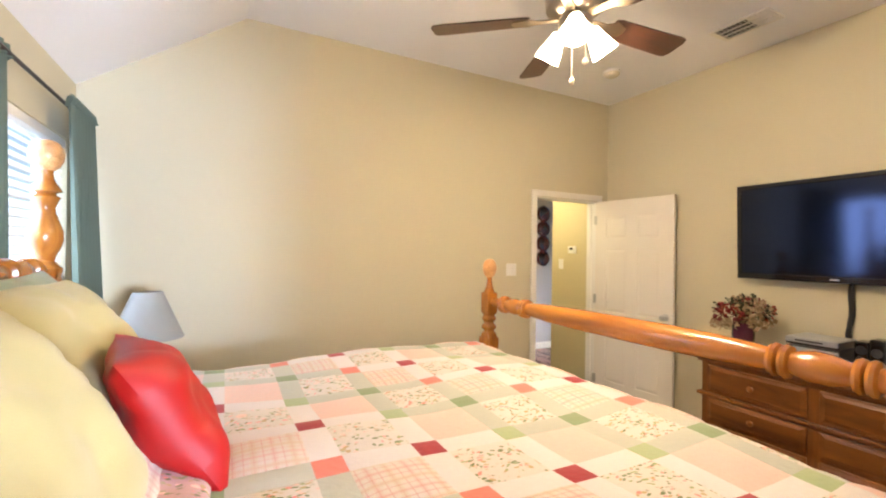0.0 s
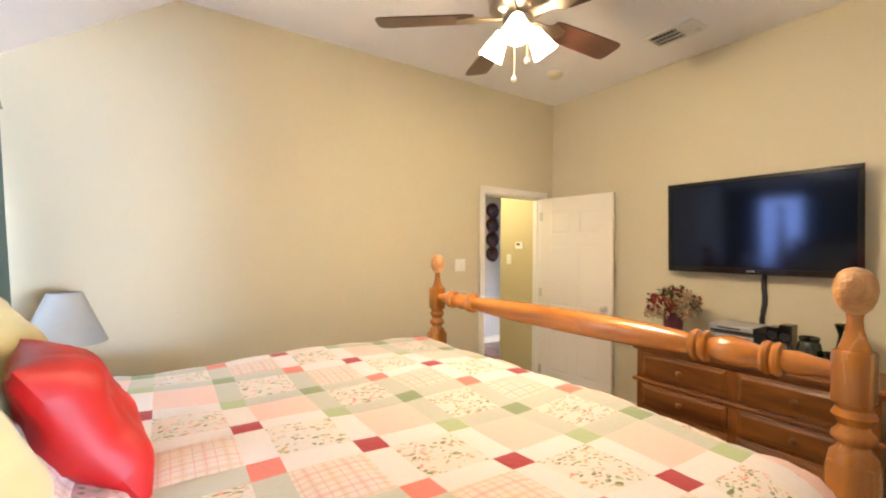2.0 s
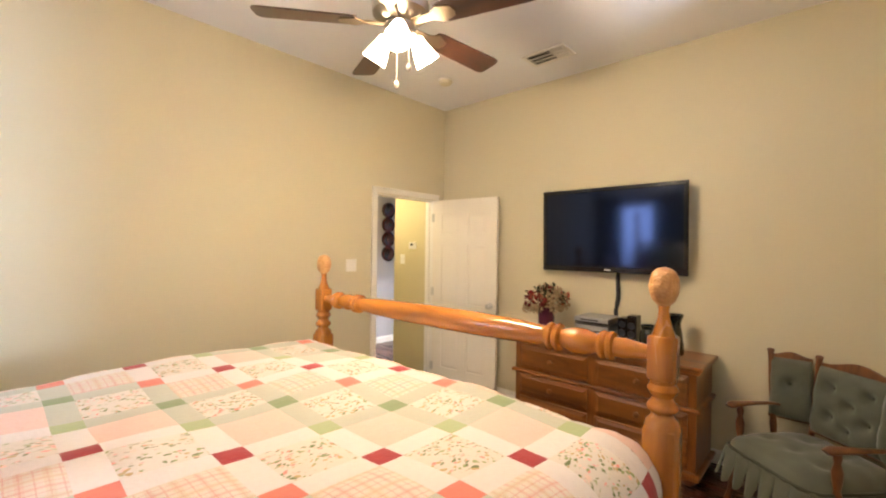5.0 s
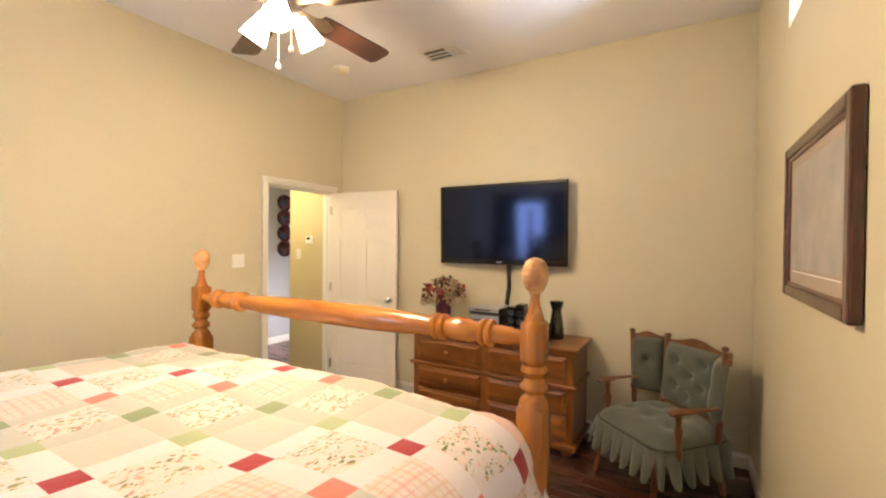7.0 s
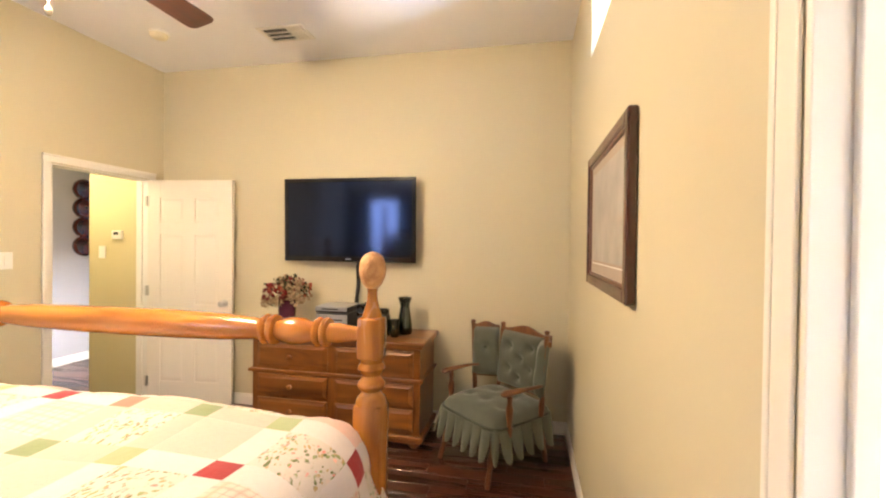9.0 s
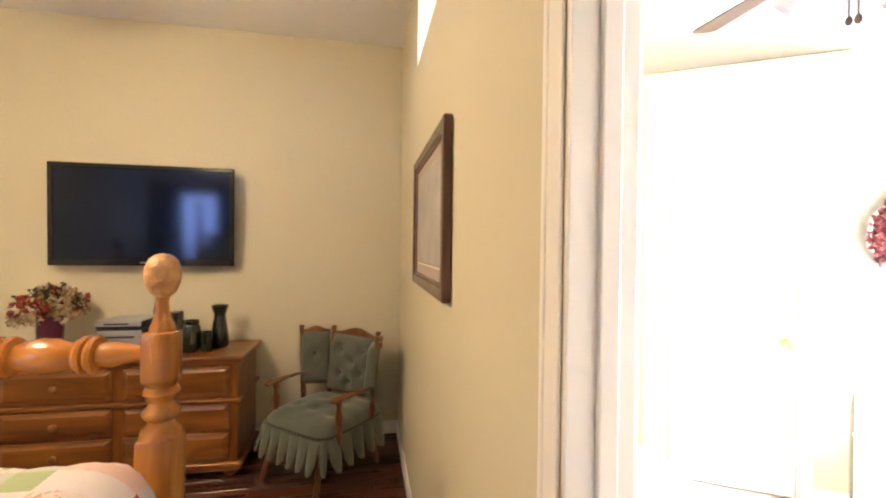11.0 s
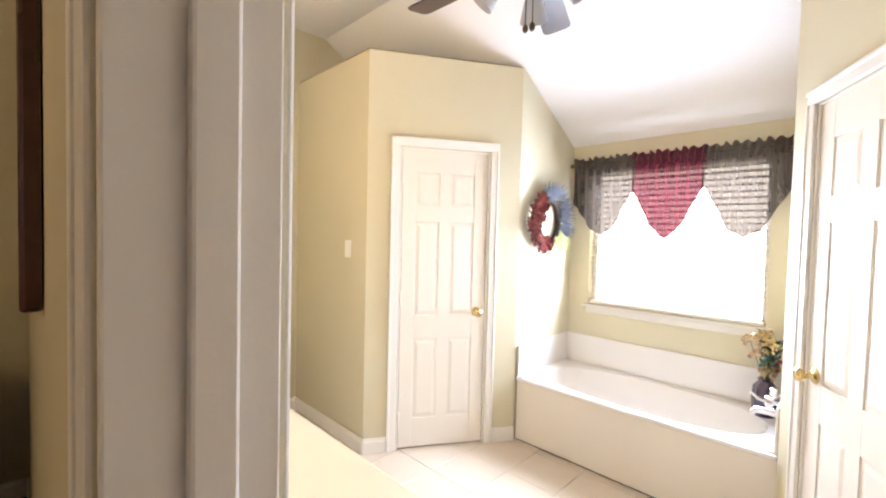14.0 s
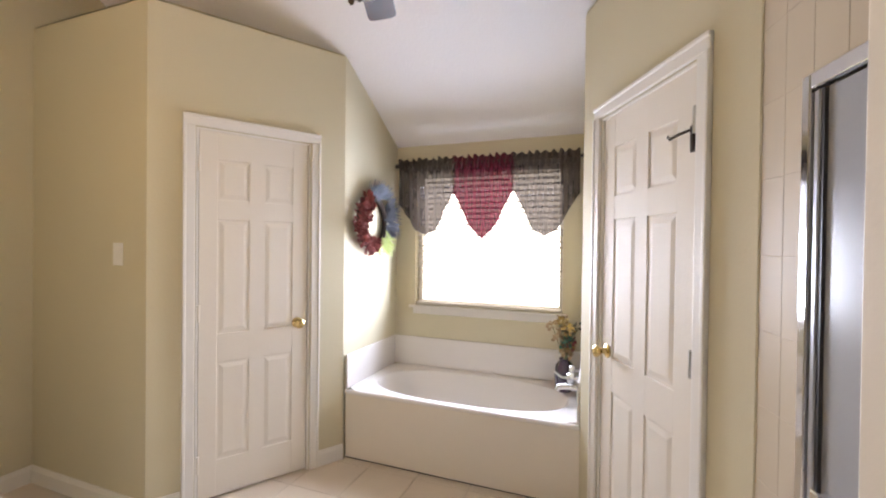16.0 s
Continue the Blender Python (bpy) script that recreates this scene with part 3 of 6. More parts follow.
FLORAL = print_cloth("floral_cotton", (0.602, 0.542, 0.51), "floral")
PLAID = print_cloth("plaid_cotton", (0.611, 0.533, 0.493), "plaid")
PINK = print_cloth("pink_cotton", (0.66, 0.455, 0.41), "dots")
QWHITE = print_cloth("white_cotton", (0.628, 0.576, 0.581), "plain")
SAGE = print_cloth("pale_sage_cotton", (0.43, 0.43, 0.378), "plain")
CORNERS = [print_cloth("dark_green_cotton", (0.20, 0.26, 0.14), "plain"), print_cloth("light_green_cotton", (0.33, 0.385, 0.21), "plain"),
           print_cloth("dark_red_cotton", (0.30, 0.012, 0.022), "plain"), print_cloth("coral_cotton", (0.62, 0.17, 0.13), "plain")]
quilt = thing("quilt", "patchwork quilt of floral, plaid and pink squares", "quilt")
hs = 0.043
for i in range(-3, 6):
    for j in range(-3, 8):
        u, v, d = QX + QS * i, QY - QT * j, (j - i) % 4
        if v > -0.2 or u < -4.25:
            continue
        quilt_piece("square", u - hs, u + hs, v - hs, v + hs, CORNERS[d], quilt, 3, 3, 0.003)
        if i < 5:
            sage = ((d - 1) % 4, d) in ((3, 0), (0, 1))
            quilt_piece("sash", u + hs, u + QS - hs, v - hs, v + hs, SAGE if sage else QWHITE, quilt, 5, 3, 0.004)
        if j < 7:
            sage = (d, (d + 1) % 4) in ((3, 0), (0, 1))
            quilt_piece("sash", u - hs, u + hs, v - QT + hs, v - hs, SAGE if sage else QWHITE, quilt, 3, 5, 0.004)
        if i < 5 and j < 7:
            quilt_piece("patch", u + hs, u + QS - hs, v - QT + hs, v - hs, (FLORAL, PINK, FLORAL, PLAID)[d], quilt, 6, 6, 0.008)


def pillow(name, sx, sy, thick, mat, label, category, m, n=34):
    bm = bmesh.new()
    uvl = bm.loops.layers.uv.new("UVMap")

    def rise(a, b):
        return thick * max(0, (1 - abs(a) ** 3.2)) ** 0.55 * max(0, (1 - abs(b) ** 3.2)) ** 0.55

    top, low = {}, {}
    for i in range(n + 1):
        for j in range(n + 1):
            a, b = 2 * i / n - 1, 2 * j / n - 1
            pull = 1 - 0.07 * (1 - a * a) * abs(b) ** 3 - 0.07 * (1 - b * b) * abs(a) ** 3
            x, y, z = sx / 2 * a * pull, sy / 2 * b * pull, rise(a, b)
            w = 0.26 * z * noise.noise((x * 9, y * 9, sx))
            crease = 1 - abs(noise.noise((x * 14 + y * 5, y * 6 - x * 3, sy * 3))) * 2
            w -= 0.012 * max(0, crease - 0.55) * min(1, z / 0.04)
            edge = i in (0, n) or j in (0, n)
            top[i, j] = bm.verts.new((x, y, z + w))
            low[i, j] = top[i, j] if edge else bm.verts.new((x, y, -0.8 * z + w))
    for i in range(n):
        for j in range(n):
            for g in (top, low):
                q = (g[i, j], g[i + 1, j], g[i + 1, j + 1], g[i, j + 1])
                if g is low and all(top[k] is low[k] for k in ((i, j), (i + 1, j), (i + 1, j + 1), (i, j + 1))):
                    continue
                f = bm.faces.new(q)
                for lp in f.loops:
                    lp[uvl].uv = (lp.vert.co.x, lp.vert.co.y)
    ob = part(name, bm, mat, None, smooth=True, at=m)
    tagged(ob, label, category)
    return ob


YELLOW = cloth("pale_yellow_cotton", (0.47, 0.41, 0.19), 0.85, vary=0.04)
REDSATIN = cloth("red_satin", (0.37, 0.004, 0.005), 0.5, vary=0.06, sheen=0.0)
SHAM = print_cloth("ribbed_cream_cotton", (0.70, 0.62, 0.52), "plaid")
DARKFLORAL = print_cloth("dark_floral_cotton", (0.50, 0.32, 0.30), "floral")
GREENCLOTH = cloth("pale_green_cotton", (0.36, 0.42, 0.28))
pillow("pillow", 0.54, 0.68, 0.125, YELLOW, "pale yellow pillow propped against the headboard", "pillow", pose(-3.93, -2.40, 1.19, 0, 55, 0))
pillow("pillow", 0.54, 0.66, 0.10, YELLOW, "pale yellow pillow leaning beside a red cushion", "pillow", pose(-4.0, -1.64, 1.17, 0, 52, -12))
pillow("pillow_sham", 0.50, 0.68, 0.08, GREENCLOTH, "pale green pillow sham behind the yellow pillows", "pillow", pose(-4.16, -1.30, 1.17, 0, 68, 0))
pillow("pillow_sham", 0.46, 0.6, 0.07, SHAM, "cream plaid pillow sham lying under yellow pillow", "pillow", pose(-3.86, -2.08, 1.02, 0, 46, 0))
pillow("pillow_sham", 0.42, 0.7, 0.04, DARKFLORAL, "dark floral pillow lying flat on the quilt", "pillow", pose(-3.83, -2.12, 0.94, 0, 4, 0))
pillow("cushion", 0.42, 0.42, 0.095, REDSATIN, "shiny red satin throw cushion leaning on pillows", "cushion", pose(-3.745, -1.855, 1.07, 0, 58, 10))

# ---- doors and trim ----


def knob_on(door, x, z, t, metal, both=True):
    for side in ((-1, 1) if both else (-1,)):
        y = -0.001 if side < 0 else t + 0.001
        m = pose(x, y, z, 90 if side < 0 else -90)
        part("door_knob", lathe([(0.032, 0.0), (0.032, 0.006), (0.014, 0.012), (0.011, 0.03), (0.017, 0.038), (0.027, 0.05), (0.028, 0.06), (0.02, 0.068), (0.004, 0.07)], 20, m=m), metal, door, "round metal door knob", smooth=True)


def six_panel_door(name, label, width, at, metal, knob_x, height=2.02, t=0.035, hinge_metal=None, hinge_x=0.0):
    """A moulded six-panel leaf: x along its width, y through its thickness."""
    door = thing(name, label, "door", at)
    st = width * 0.155
    mid = width * 0.13
    rows = [(0.20, 0.74), (0.90, 1.53), (1.64, 1.86)]
    cols = [(st, width / 2 - mid / 2), (width / 2 + mid / 2, width - st)]
    bm = bmesh.new()
    e = 0.0025
    box((0, 0, 0), (st, t, height), e, bm), box((width - st, 0, 0), (width, t, height), e, bm)
    box((width / 2 - mid / 2, 0.0003, 0.01), (width / 2 + mid / 2, t - 0.0003, height - 0.01), 0, bm)
    zs = [(0, rows[0][0]), (rows[0][1], rows[1][0]), (rows[1][1], rows[2][0]), (rows[2][1], height)]
    for a, b in zs:
        box((st - 0.001, 0.0006, a + 0.0005), (width - st + 0.001, t - 0.0006, b - 0.0005), 0.002, bm)
    part("leaf_frame", bm, DOOR, door)
    for z0, z1 in rows:
        for x0, x1 in cols:
            bm = box((x0 - 0.004, 0.006, z0 - 0.004), (x1 + 0.004, t - 0.006, z1 + 0.004))
            for y, dy in ((0.006, -0.004), (t - 0.006, 0.004)):
                g = 0.032
                a = [(x0 + 0.01, y, z0 + 0.01), (x1 - 0.01, y, z0 + 0.01), (x1 - 0.01, y, z1 - 0.01), (x0 + 0.01, y, z1 - 0.01)]
                b = [(x0 + g, y + dy, z0 + g), (x1 - g, y + dy, z0 + g), (x1 - g, y + dy, z1 - g), (x0 + g, y + dy, z1 - g)]
                va, vb = [bm.verts.new(p) for p in a], [bm.verts.new(p) for p in b]
                bm.faces.new(vb)
                for k in range(4):
                    bm.faces.new((va[k], va[(k + 1) % 4], vb[(k + 1) % 4], vb[k]))
            part("panel", bm, DOOR, door)
    knob_on(door, knob_x, 0.92, t, metal)
    if hinge_metal:
        for z in (0.2, 1.02, 1.83):
            bm = tube([(hinge_x, -0.008, z - 0.045), (hinge_x, -0.008, z + 0.045)], 0.007, 10)
            box((hinge_x - 0.02, -0.003, z - 0.044), (hinge_x + 0.02, 0.0, z + 0.044), 0, bm)
            part("hinge", bm, hinge_metal, door, smooth=False)
    return door


def casing(name, width, at, head=2.035, w=0.058, t=0.016, label="white painted door casing", jamb=0.12, band=0.006):
    """A casing round an opening from x=0 to width, standing proud of y=0 towards -y; the jamb lines the opening towards +y."""
    c = tagged(thing(name, label, "door frame", at, kind="structure"), kind="structure")
    r = 0.004
    for x0, x1 in ((-w - r, -r), (width + r, width + w + r)):
        bm = box((x0, -t, 0), (x1, -0.0005, head + r), 0.004)
        inner = x1 if x0 < 0 else x0
        s = -1 if x0 < 0 else 1
        box((min(inner + s * w, inner + s * (w - 0.016)), -t - band, 0), (max(inner + s * w, inner + s * (w - 0.016)), -0.001, head + r + 0.002), 0.004, bm)
        part("casing_leg", bm, TRIM, c)
    bm = box((-w - r, -t, head + r), (width + w + r, -0.0005, head + r + w), 0.004)
    box((-w - r - 0.001, -t - band, head + r + w - 0.016), (width + w + r + 0.001, -0.001, head + r + w + 0.001), 0.004, bm)
    part("casing_head", bm, TRIM, c)
    if jamb:
        for x0, x1 in ((0.0, 0.012), (width - 0.012, width)):
            part("jamb", box((x0, -0.002, 0), (x1, jamb + 0.002, head - 0.001), 0.002), TRIM, c)
        part("jamb", box((0.012, -0.002, head - 0.012), (width - 0.012, jamb + 0.002, head - 0.001), 0.002), TRIM, c)
    return c


def stops(parent, width, y0, y1, head=2.035):
    for x0, x1 in ((0.012, 0.023), (width - 0.023, width - 0.012)):
        part("door_stop", box((x0, y0, 0), (x1, y1, head - 0.013), 0.003), TRIM, parent)


# hall door, open against the east wall
w1 = D1[1] - D1[0]
hall_frame = casing("door_frame_hall", w1, pose(D1[0], 0, 0), jamb=0.12)
stops(hall_frame, w1, 0.05, 0.085)
casing("door_frame_hall_side", w1, pose(D1[1], 0.12, 0, 0, 0, 180), jamb=0)
six_panel_door("door_1", "white six-panel door standing open with nickel knob", 0.805, pose(-0.185, -0.012, 0.008, 0, 0, -83.2), NICKEL, 0.74, hinge_metal=NICKEL)
# bathroom doorway
w2 = D2[1] - D2[0]
bath_frame = casing("door_frame_bath", w2, pose(D2[1], SY, 0, 0, 0, 180), jamb=0.1, t=0.008, band=0.003)
stops(bath_frame, w2, 0.04, 0.07)
casing("door_frame_bath_side", w2, pose(D2[0], BY, 0), jamb=0, t=0.008, band=0.003)
six_panel_door("door_2", "white six-panel bathroom door swung inwards", 0.745, pose(D2[0] + 0.015, BY - 0.02, 0.008, 0, 0, -73.4), NICKEL, 0.68)


def baseboard(name, a, b, t=0.014, h=0.10):
    """From a to b along the foot of a wall, standing out to the left of the way."""
    a, b = Vector(a), Vector(b)
    d = b - a
    m = Matrix.Translation((a.x, a.y, 0)) @ Matrix.Rotation(math.atan2(d.y, d.x), 4, "Z")
    bm = prism([(0.0005, 0.001), (t, 0.001), (t, h * 0.75), (t * 0.55, h * 0.88), (t * 0.45, h), (0.0005, h)], 0, d.length, "x")
    ob = part(name, bm, TRIM, None, at=m)
    return tagged(ob, "white painted baseboard", "baseboard", kind="structure")


baseboard("baseboard", (0, 0), (D1[1] + 0.065, 0))
baseboard("baseboard", (D1[0] - 0.065, 0), (NX, 0))
baseboard("baseboard", (0, SY), (0, 0))
baseboard("baseboard", (D2[1] + 0.065, SY), (0, SY))
baseboard("baseboard", (NX, 0), (NX, SY))
baseboard("baseboard", (HX, 0.70), (HX, 0.15))
baseboard("baseboard", (1.2, 1.95), (-0.5, 1.95))


def switch_plate(name, label, at, wide=0.114, high=0.114, toggles=2, mat=None):
    """A wall plate in the x-z plane that faces -y."""
    sw = thing(name, label, "light switch", at)
    part("plate", box((-wide / 2, -0.006, -high / 2), (wide / 2, -0.0005, high / 2), 0.003), PLASTIC, sw)
    for k in range(toggles):
        x = (k - (toggles - 1) / 2) * 0.046
        part("rocker", box((x - 0.016, -0.009, -0.032), (x + 0.016, -0.005, 0.032), 0.002), PLASTIC, sw)
    return sw


switch_plate("light_switch", "white double rocker switch plate on tan wall", pose(-1.254, 0, 1.333))
switch_plate("light_switch", "white single switch plate on hall wall", pose(HX, 0.547, 1.366, 0, 0, -90), wide=0.075, toggles=1)
thermostat = thing("thermostat", "small white thermostat on the hall wall", "thermostat", pose(HX, 0.362, 1.53, 0, 0, -90))
part("housing", box((-0.055, -0.026, -0.04), (0.055, -0.0005, 0.04), 0.006), PLASTIC, thermostat)
part("display", box((-0.03, -0.0275, 0.0), (0.022, -0.0255, 0.026), 0.001), DARKPLASTIC, thermostat, "dark grey display")
panel = thing("wall_panel", "dark carved wooden panel of stacked rings on grey wall", "wall art", pose(0.78, 1.945, 1.75))
for k in range(4):
    part("ring", lathe([(0.06, -0.03), (0.12, -0.03), (0.125, 0.0), (0.1, 0.012), (0.065, 0.0)], 18, m=pose(0, -0.032, -0.345 + 0.23 * k, 90)), MAHOGANY, panel, smooth=True)
part("spine", box((-0.03, -0.02, -0.44), (0.03, -0.001, 0.44), 0.005), MAHOGANY, panel)

# ---- ceiling fixtures ----


IRON = material("aged_pewter", (0.25, 0.2, 0.15), 0.4, 1.0)


def fan_blade(parent, angle, tilt, length, mat, z, root, width=0.145):
    out = [(root, -width * 0.36), (root + 0.03, -width * 0.42), (length - 0.04, -width / 2), (length - 0.012, -width * 0.46), (length, -width * 0.3), (length, width * 0.3), (length - 0.012, width * 0.46), (length - 0.04, width / 2), (root + 0.03, width * 0.42), (root, width * 0.36)]
    blade = part("blade", prism(out, -0.003, 0.003, "z"), mat, parent, at=pose(0, 0, z, 0, 0, angle) @ pose(0, 0, 0, tilt))
    bm = prism([(0.07, -0.018), (root - 0.03, -0.022), (root + 0.01, -0.05), (root + 0.075, -0.03), (root + 0.085, 0.0), (root + 0.075, 0.03), (root + 0.01, 0.05), (root - 0.03, 0.022), (0.07, 0.018)], -0.009, -0.0035, "z")
    part("blade_iron", bm, IRON, blade)
    return blade


def shade_profile(r0, r1, h):
    return [(r0 * 0.7, h), (r0, h * 0.93), (r0 * 1.1, h * 0.75), ((r0 + r1) * 0.52, h * 0.4), (r1 * 0.93, h * 0.15), (r1, 0.0), (r1 * 0.94, 0.0), ((r0 + r1) * 0.48, h * 0.4), (r0, h * 0.75), (r0 * 0.85, h * 0.88)]


def ceiling_fan(name, label, at, base_angle, blade_z, drop, metal, shade_mat, blade_mat, shade_angles, tilt, chains, length=0.655, arm_r=0.12):
    """z = 0 is the ceiling."""
    fan = thing(name, label, "ceiling fan", at)
    part("canopy", lathe([(0.075, -0.0005), (0.075, -0.02), (0.06, -0.055), (0.03, -0.075), (0.014, -0.08)], 24), metal, fan, smooth=True)
    part("downrod", tube([(0, 0, -0.07), (0, 0, drop + 0.02)], 0.013, 14), metal, fan, smooth=True)
    part("motor", lathe([(0.03, drop + 0.06), (0.07, drop + 0.05), (0.12, drop + 0.02), (0.135, drop - 0.02), (0.13, drop - 0.06), (0.1, drop - 0.085), (0.05, drop - 0.1)], 32), metal, fan, smooth=True)
    hub = drop - 0.1
    part("light_hub", lathe([(0.05, hub + 0.005), (0.07, hub - 0.01), (0.075, hub - 0.05), (0.055, hub - 0.075), (0.02, hub - 0.085), (0.004, hub - 0.09)], 28), metal, fan, smooth=True)
    for k in range(5):
        fan_blade(fan, base_angle + 72 * k, -11, length, blade_mat, blade_z, 0.2)
    for a in shade_angles:
        c, s = math.cos(radians(a)), math.sin(radians(a))
        arm = tube([(0.06 * c, 0.06 * s, hub - 0.03), (0.075 * c, 0.075 * s, hub - 0.02), (arm_r * c, arm_r * s, hub - 0.045)], 0.011, 10)
        holder = part("lamp_arm", arm, metal, fan, smooth=True)
        m = pose(arm_r * c, arm_r * s, hub - 0.045, 0, 0, a) @ pose(0, 0, 0, 0, -tilt) @ pose(0, 0, -0.124)
        part("shade", lathe(shade_profile(0.032, 0.06, 0.124), 24, m=m), shade_mat, holder, "frosted glass bell shade", smooth=True)
    for x, y, z in chains:
        ch = part("pull_chain", tube([(x, y, hub - 0.06), (x, y, z + 0.02)], 0.0022, 6), metal, fan)
        part("chain_knob", lathe([(0.003, z + 0.026), (0.009, z + 0.02), (0.012, z + 0.01), (0.011, z), (0.005, z - 0.008)], 14, m=Matrix.Translation((x, y, 0))), metal, ch, smooth=True)
    return fan


LIT = emitting("lit_frosted_glass", (1.0, 0.78, 0.49), 32.0)
ceiling_fan("ceiling_fan", "five dark walnut blades with lit frosted glass shades", pose(FAN[0], FAN[1], H), -3, -0.52, -0.42, material("pewter_metal", (0.42, 0.37, 0.32), 0.3, 1.0), LIT, BLADE, (105, 225, 345), 36,
            [(0.0, 0.02, 2.262 - H), (0.015, -0.045, 2.33 - H)], arm_r=0.078)
bulb = emitting("bulb_glass", (1.0, 0.85, 0.6), 40.0)
for a in (105, 225, 345):
    c, s = math.cos(radians(a)), math.sin(radians(a))
    tagged(part("light_bulb", lathe([(0.012, 0.05), (0.018, 0.03), (0.026, 0.005), (0.024, -0.015), (0.012, -0.026), (0.002, -0.028)], 14, m=pose(FAN[0] + 0.118 * c, FAN[1] + 0.118 * s, H - 0.625, 0, 0, a) @ pose(0, 0, 0, 0, -36)), bulb, None, smooth=True), "glowing warm bulb inside a frosted fan shade", "light bulb", "fan bulbs")

vent = thing("ceiling_vent", "white louvred metal vent in the ceiling", "vent", pose(-0.487, -1.575, H - 0.0005))
bm = bmesh.new()
for lo, hi in (((-0.11, -0.185), (0.11, -0.155)), ((-0.11, 0.155), (0.11, 0.185)), ((-0.11, -0.155), (-0.085, 0.155)), ((0.085, -0.155), (0.11, 0.155))):
    box((*lo, -0.012), (*hi, 0), 0.003, bm)
part("frame", bm, TRIM, vent)
part("backing", box((-0.085, -0.155, -0.002), (0.085, 0.155, -0.001)), DARKPLASTIC, vent)
for k in range(11):
    y = -0.14 + 0.028 * k
    bm = box((-0.085, -0.011, -0.0008), (0.085, 0.011, 0.0008))
    part("slat", bm, TRIM, vent, at=pose(0, y, -0.008, 38 if k > 3 else -38))
for x in (-0.028, 0.028):
    part("divider", box((x - 0.003, -0.155, -0.014), (x + 0.003, 0.155, -0.004)), TRIM, vent)
smoke = thing("smoke_detector", "round cream smoke detector on the ceiling", "smoke detector", pose(-0.66, -0.61, H))
part("base", lathe([(0.072, -0.0005), (0.072, -0.012), (0.066, -0.016)], 28), PLASTIC, smoke, smooth=True)
part("cover", lathe([(0.064, -0.015), (0.062, -0.03), (0.05, -0.042), (0.025, -0.046), (0.003, -0.047)], 28), material("cream_plastic", (0.72, 0.66, 0.5), 0.4), smoke, smooth=True)

# ---- television and dresser ----
tv = thing("television", "large black flat television mounted on tan wall", "television", pose(-0.09, -1.928, 1.672, 0, -1.5, 0))
hw, hh = 0.583, 0.349
part("housing", box((-0.02, -hw + 0.01, -hh + 0.01), (0.018, hw - 0.01, hh - 0.01), 0.015), DARKPLASTIC, tv)
bm = bmesh.new()
for lo, hi in (((-hw, -hh), (hw, -hh + 0.045)), ((-hw, hh - 0.032), (hw, hh)), ((-hw, -hh + 0.045), (-hw + 0.032, hh - 0.032)), ((hw - 0.032, -hh + 0.045), (hw, hh - 0.032))):
    box((-0.032, *lo), (-0.012, *hi), 0.005, bm)
part("bezel", bm, BLACK, tv)
part("screen", box((-0.0265, -hw + 0.03, -hh + 0.043), (-0.018, hw - 0.03, hh - 0.03)), SCREEN, tv)
part("badge", box((-0.0335, -0.025, -hh + 0.017), (-0.031, 0.025, -hh + 0.027), 0.001), SILVER, tv, "small silver badge")
part("wall_bracket", box((0.018, -0.2, -0.15), (0.088, 0.2, 0.15), 0.004), DARKPLASTIC, tv)
cable = [(-0.018, -1.985 + 0.006 * math.sin(k * 1.3) + 0.02 * (k / 10), 1.34 - 0.056 * k) for k in range(11)]
tagged(part("power_cable", tube(cable, 0.017, 10), DARKPLASTIC, None, smooth=True), "black cable sleeve hanging below the television", "cable")

DX0, DX1, DY0, DY1, DZ = -0.495, -0.03, -2.665, -1.295, 0.775
dresser = thing("dresser", "knotty pine dresser with wooden knobs", "dresser")
bm = box((DX0 + 0.012, DY0 + 0.012, 0.07), (DX1, DY1 - 0.012, 0.735), 0.004)
part("carcass", bm, DRESSER_V, dresser)
bm = box((DX0 - 0.03, DY0 - 0.025, 0.745), (DX1 + 0.005, DY1 + 0.025, DZ), 0.011, seg=3)
box((DX0 - 0.012, DY0 - 0.008, 0.722), (DX1, DY1 + 0.008, 0.747), 0.006, bm)
part("top", bm, DRESSER, dresser, "worn pine top board")
for z, o in ((0.492, 0.014), (0.085, 0.018)):
    part("moulding", box((DX0 - o, DY0 - o, z - 0.014), (DX1, DY1 + o, z + 0.012), 0.008, seg=3), DRESSER, dresser)
part("plinth", box((DX0 - 0.008, DY0 - 0.008, 0.045), (DX1, DY1 + 0.008, 0.073), 0.005), DRESSER, dresser)
for y in (DY0 + 0.06, DY1 - 0.06):
    for x in (DX0 + 0.05, DX1 - 0.05):
        part("foot", lathe([(0.03, 0.0), (0.042, 0.012), (0.046, 0.028), (0.036, 0.045)], 18, m=Matrix.Translation((x, y, 0))), DRESSER_V, dresser, smooth=True)
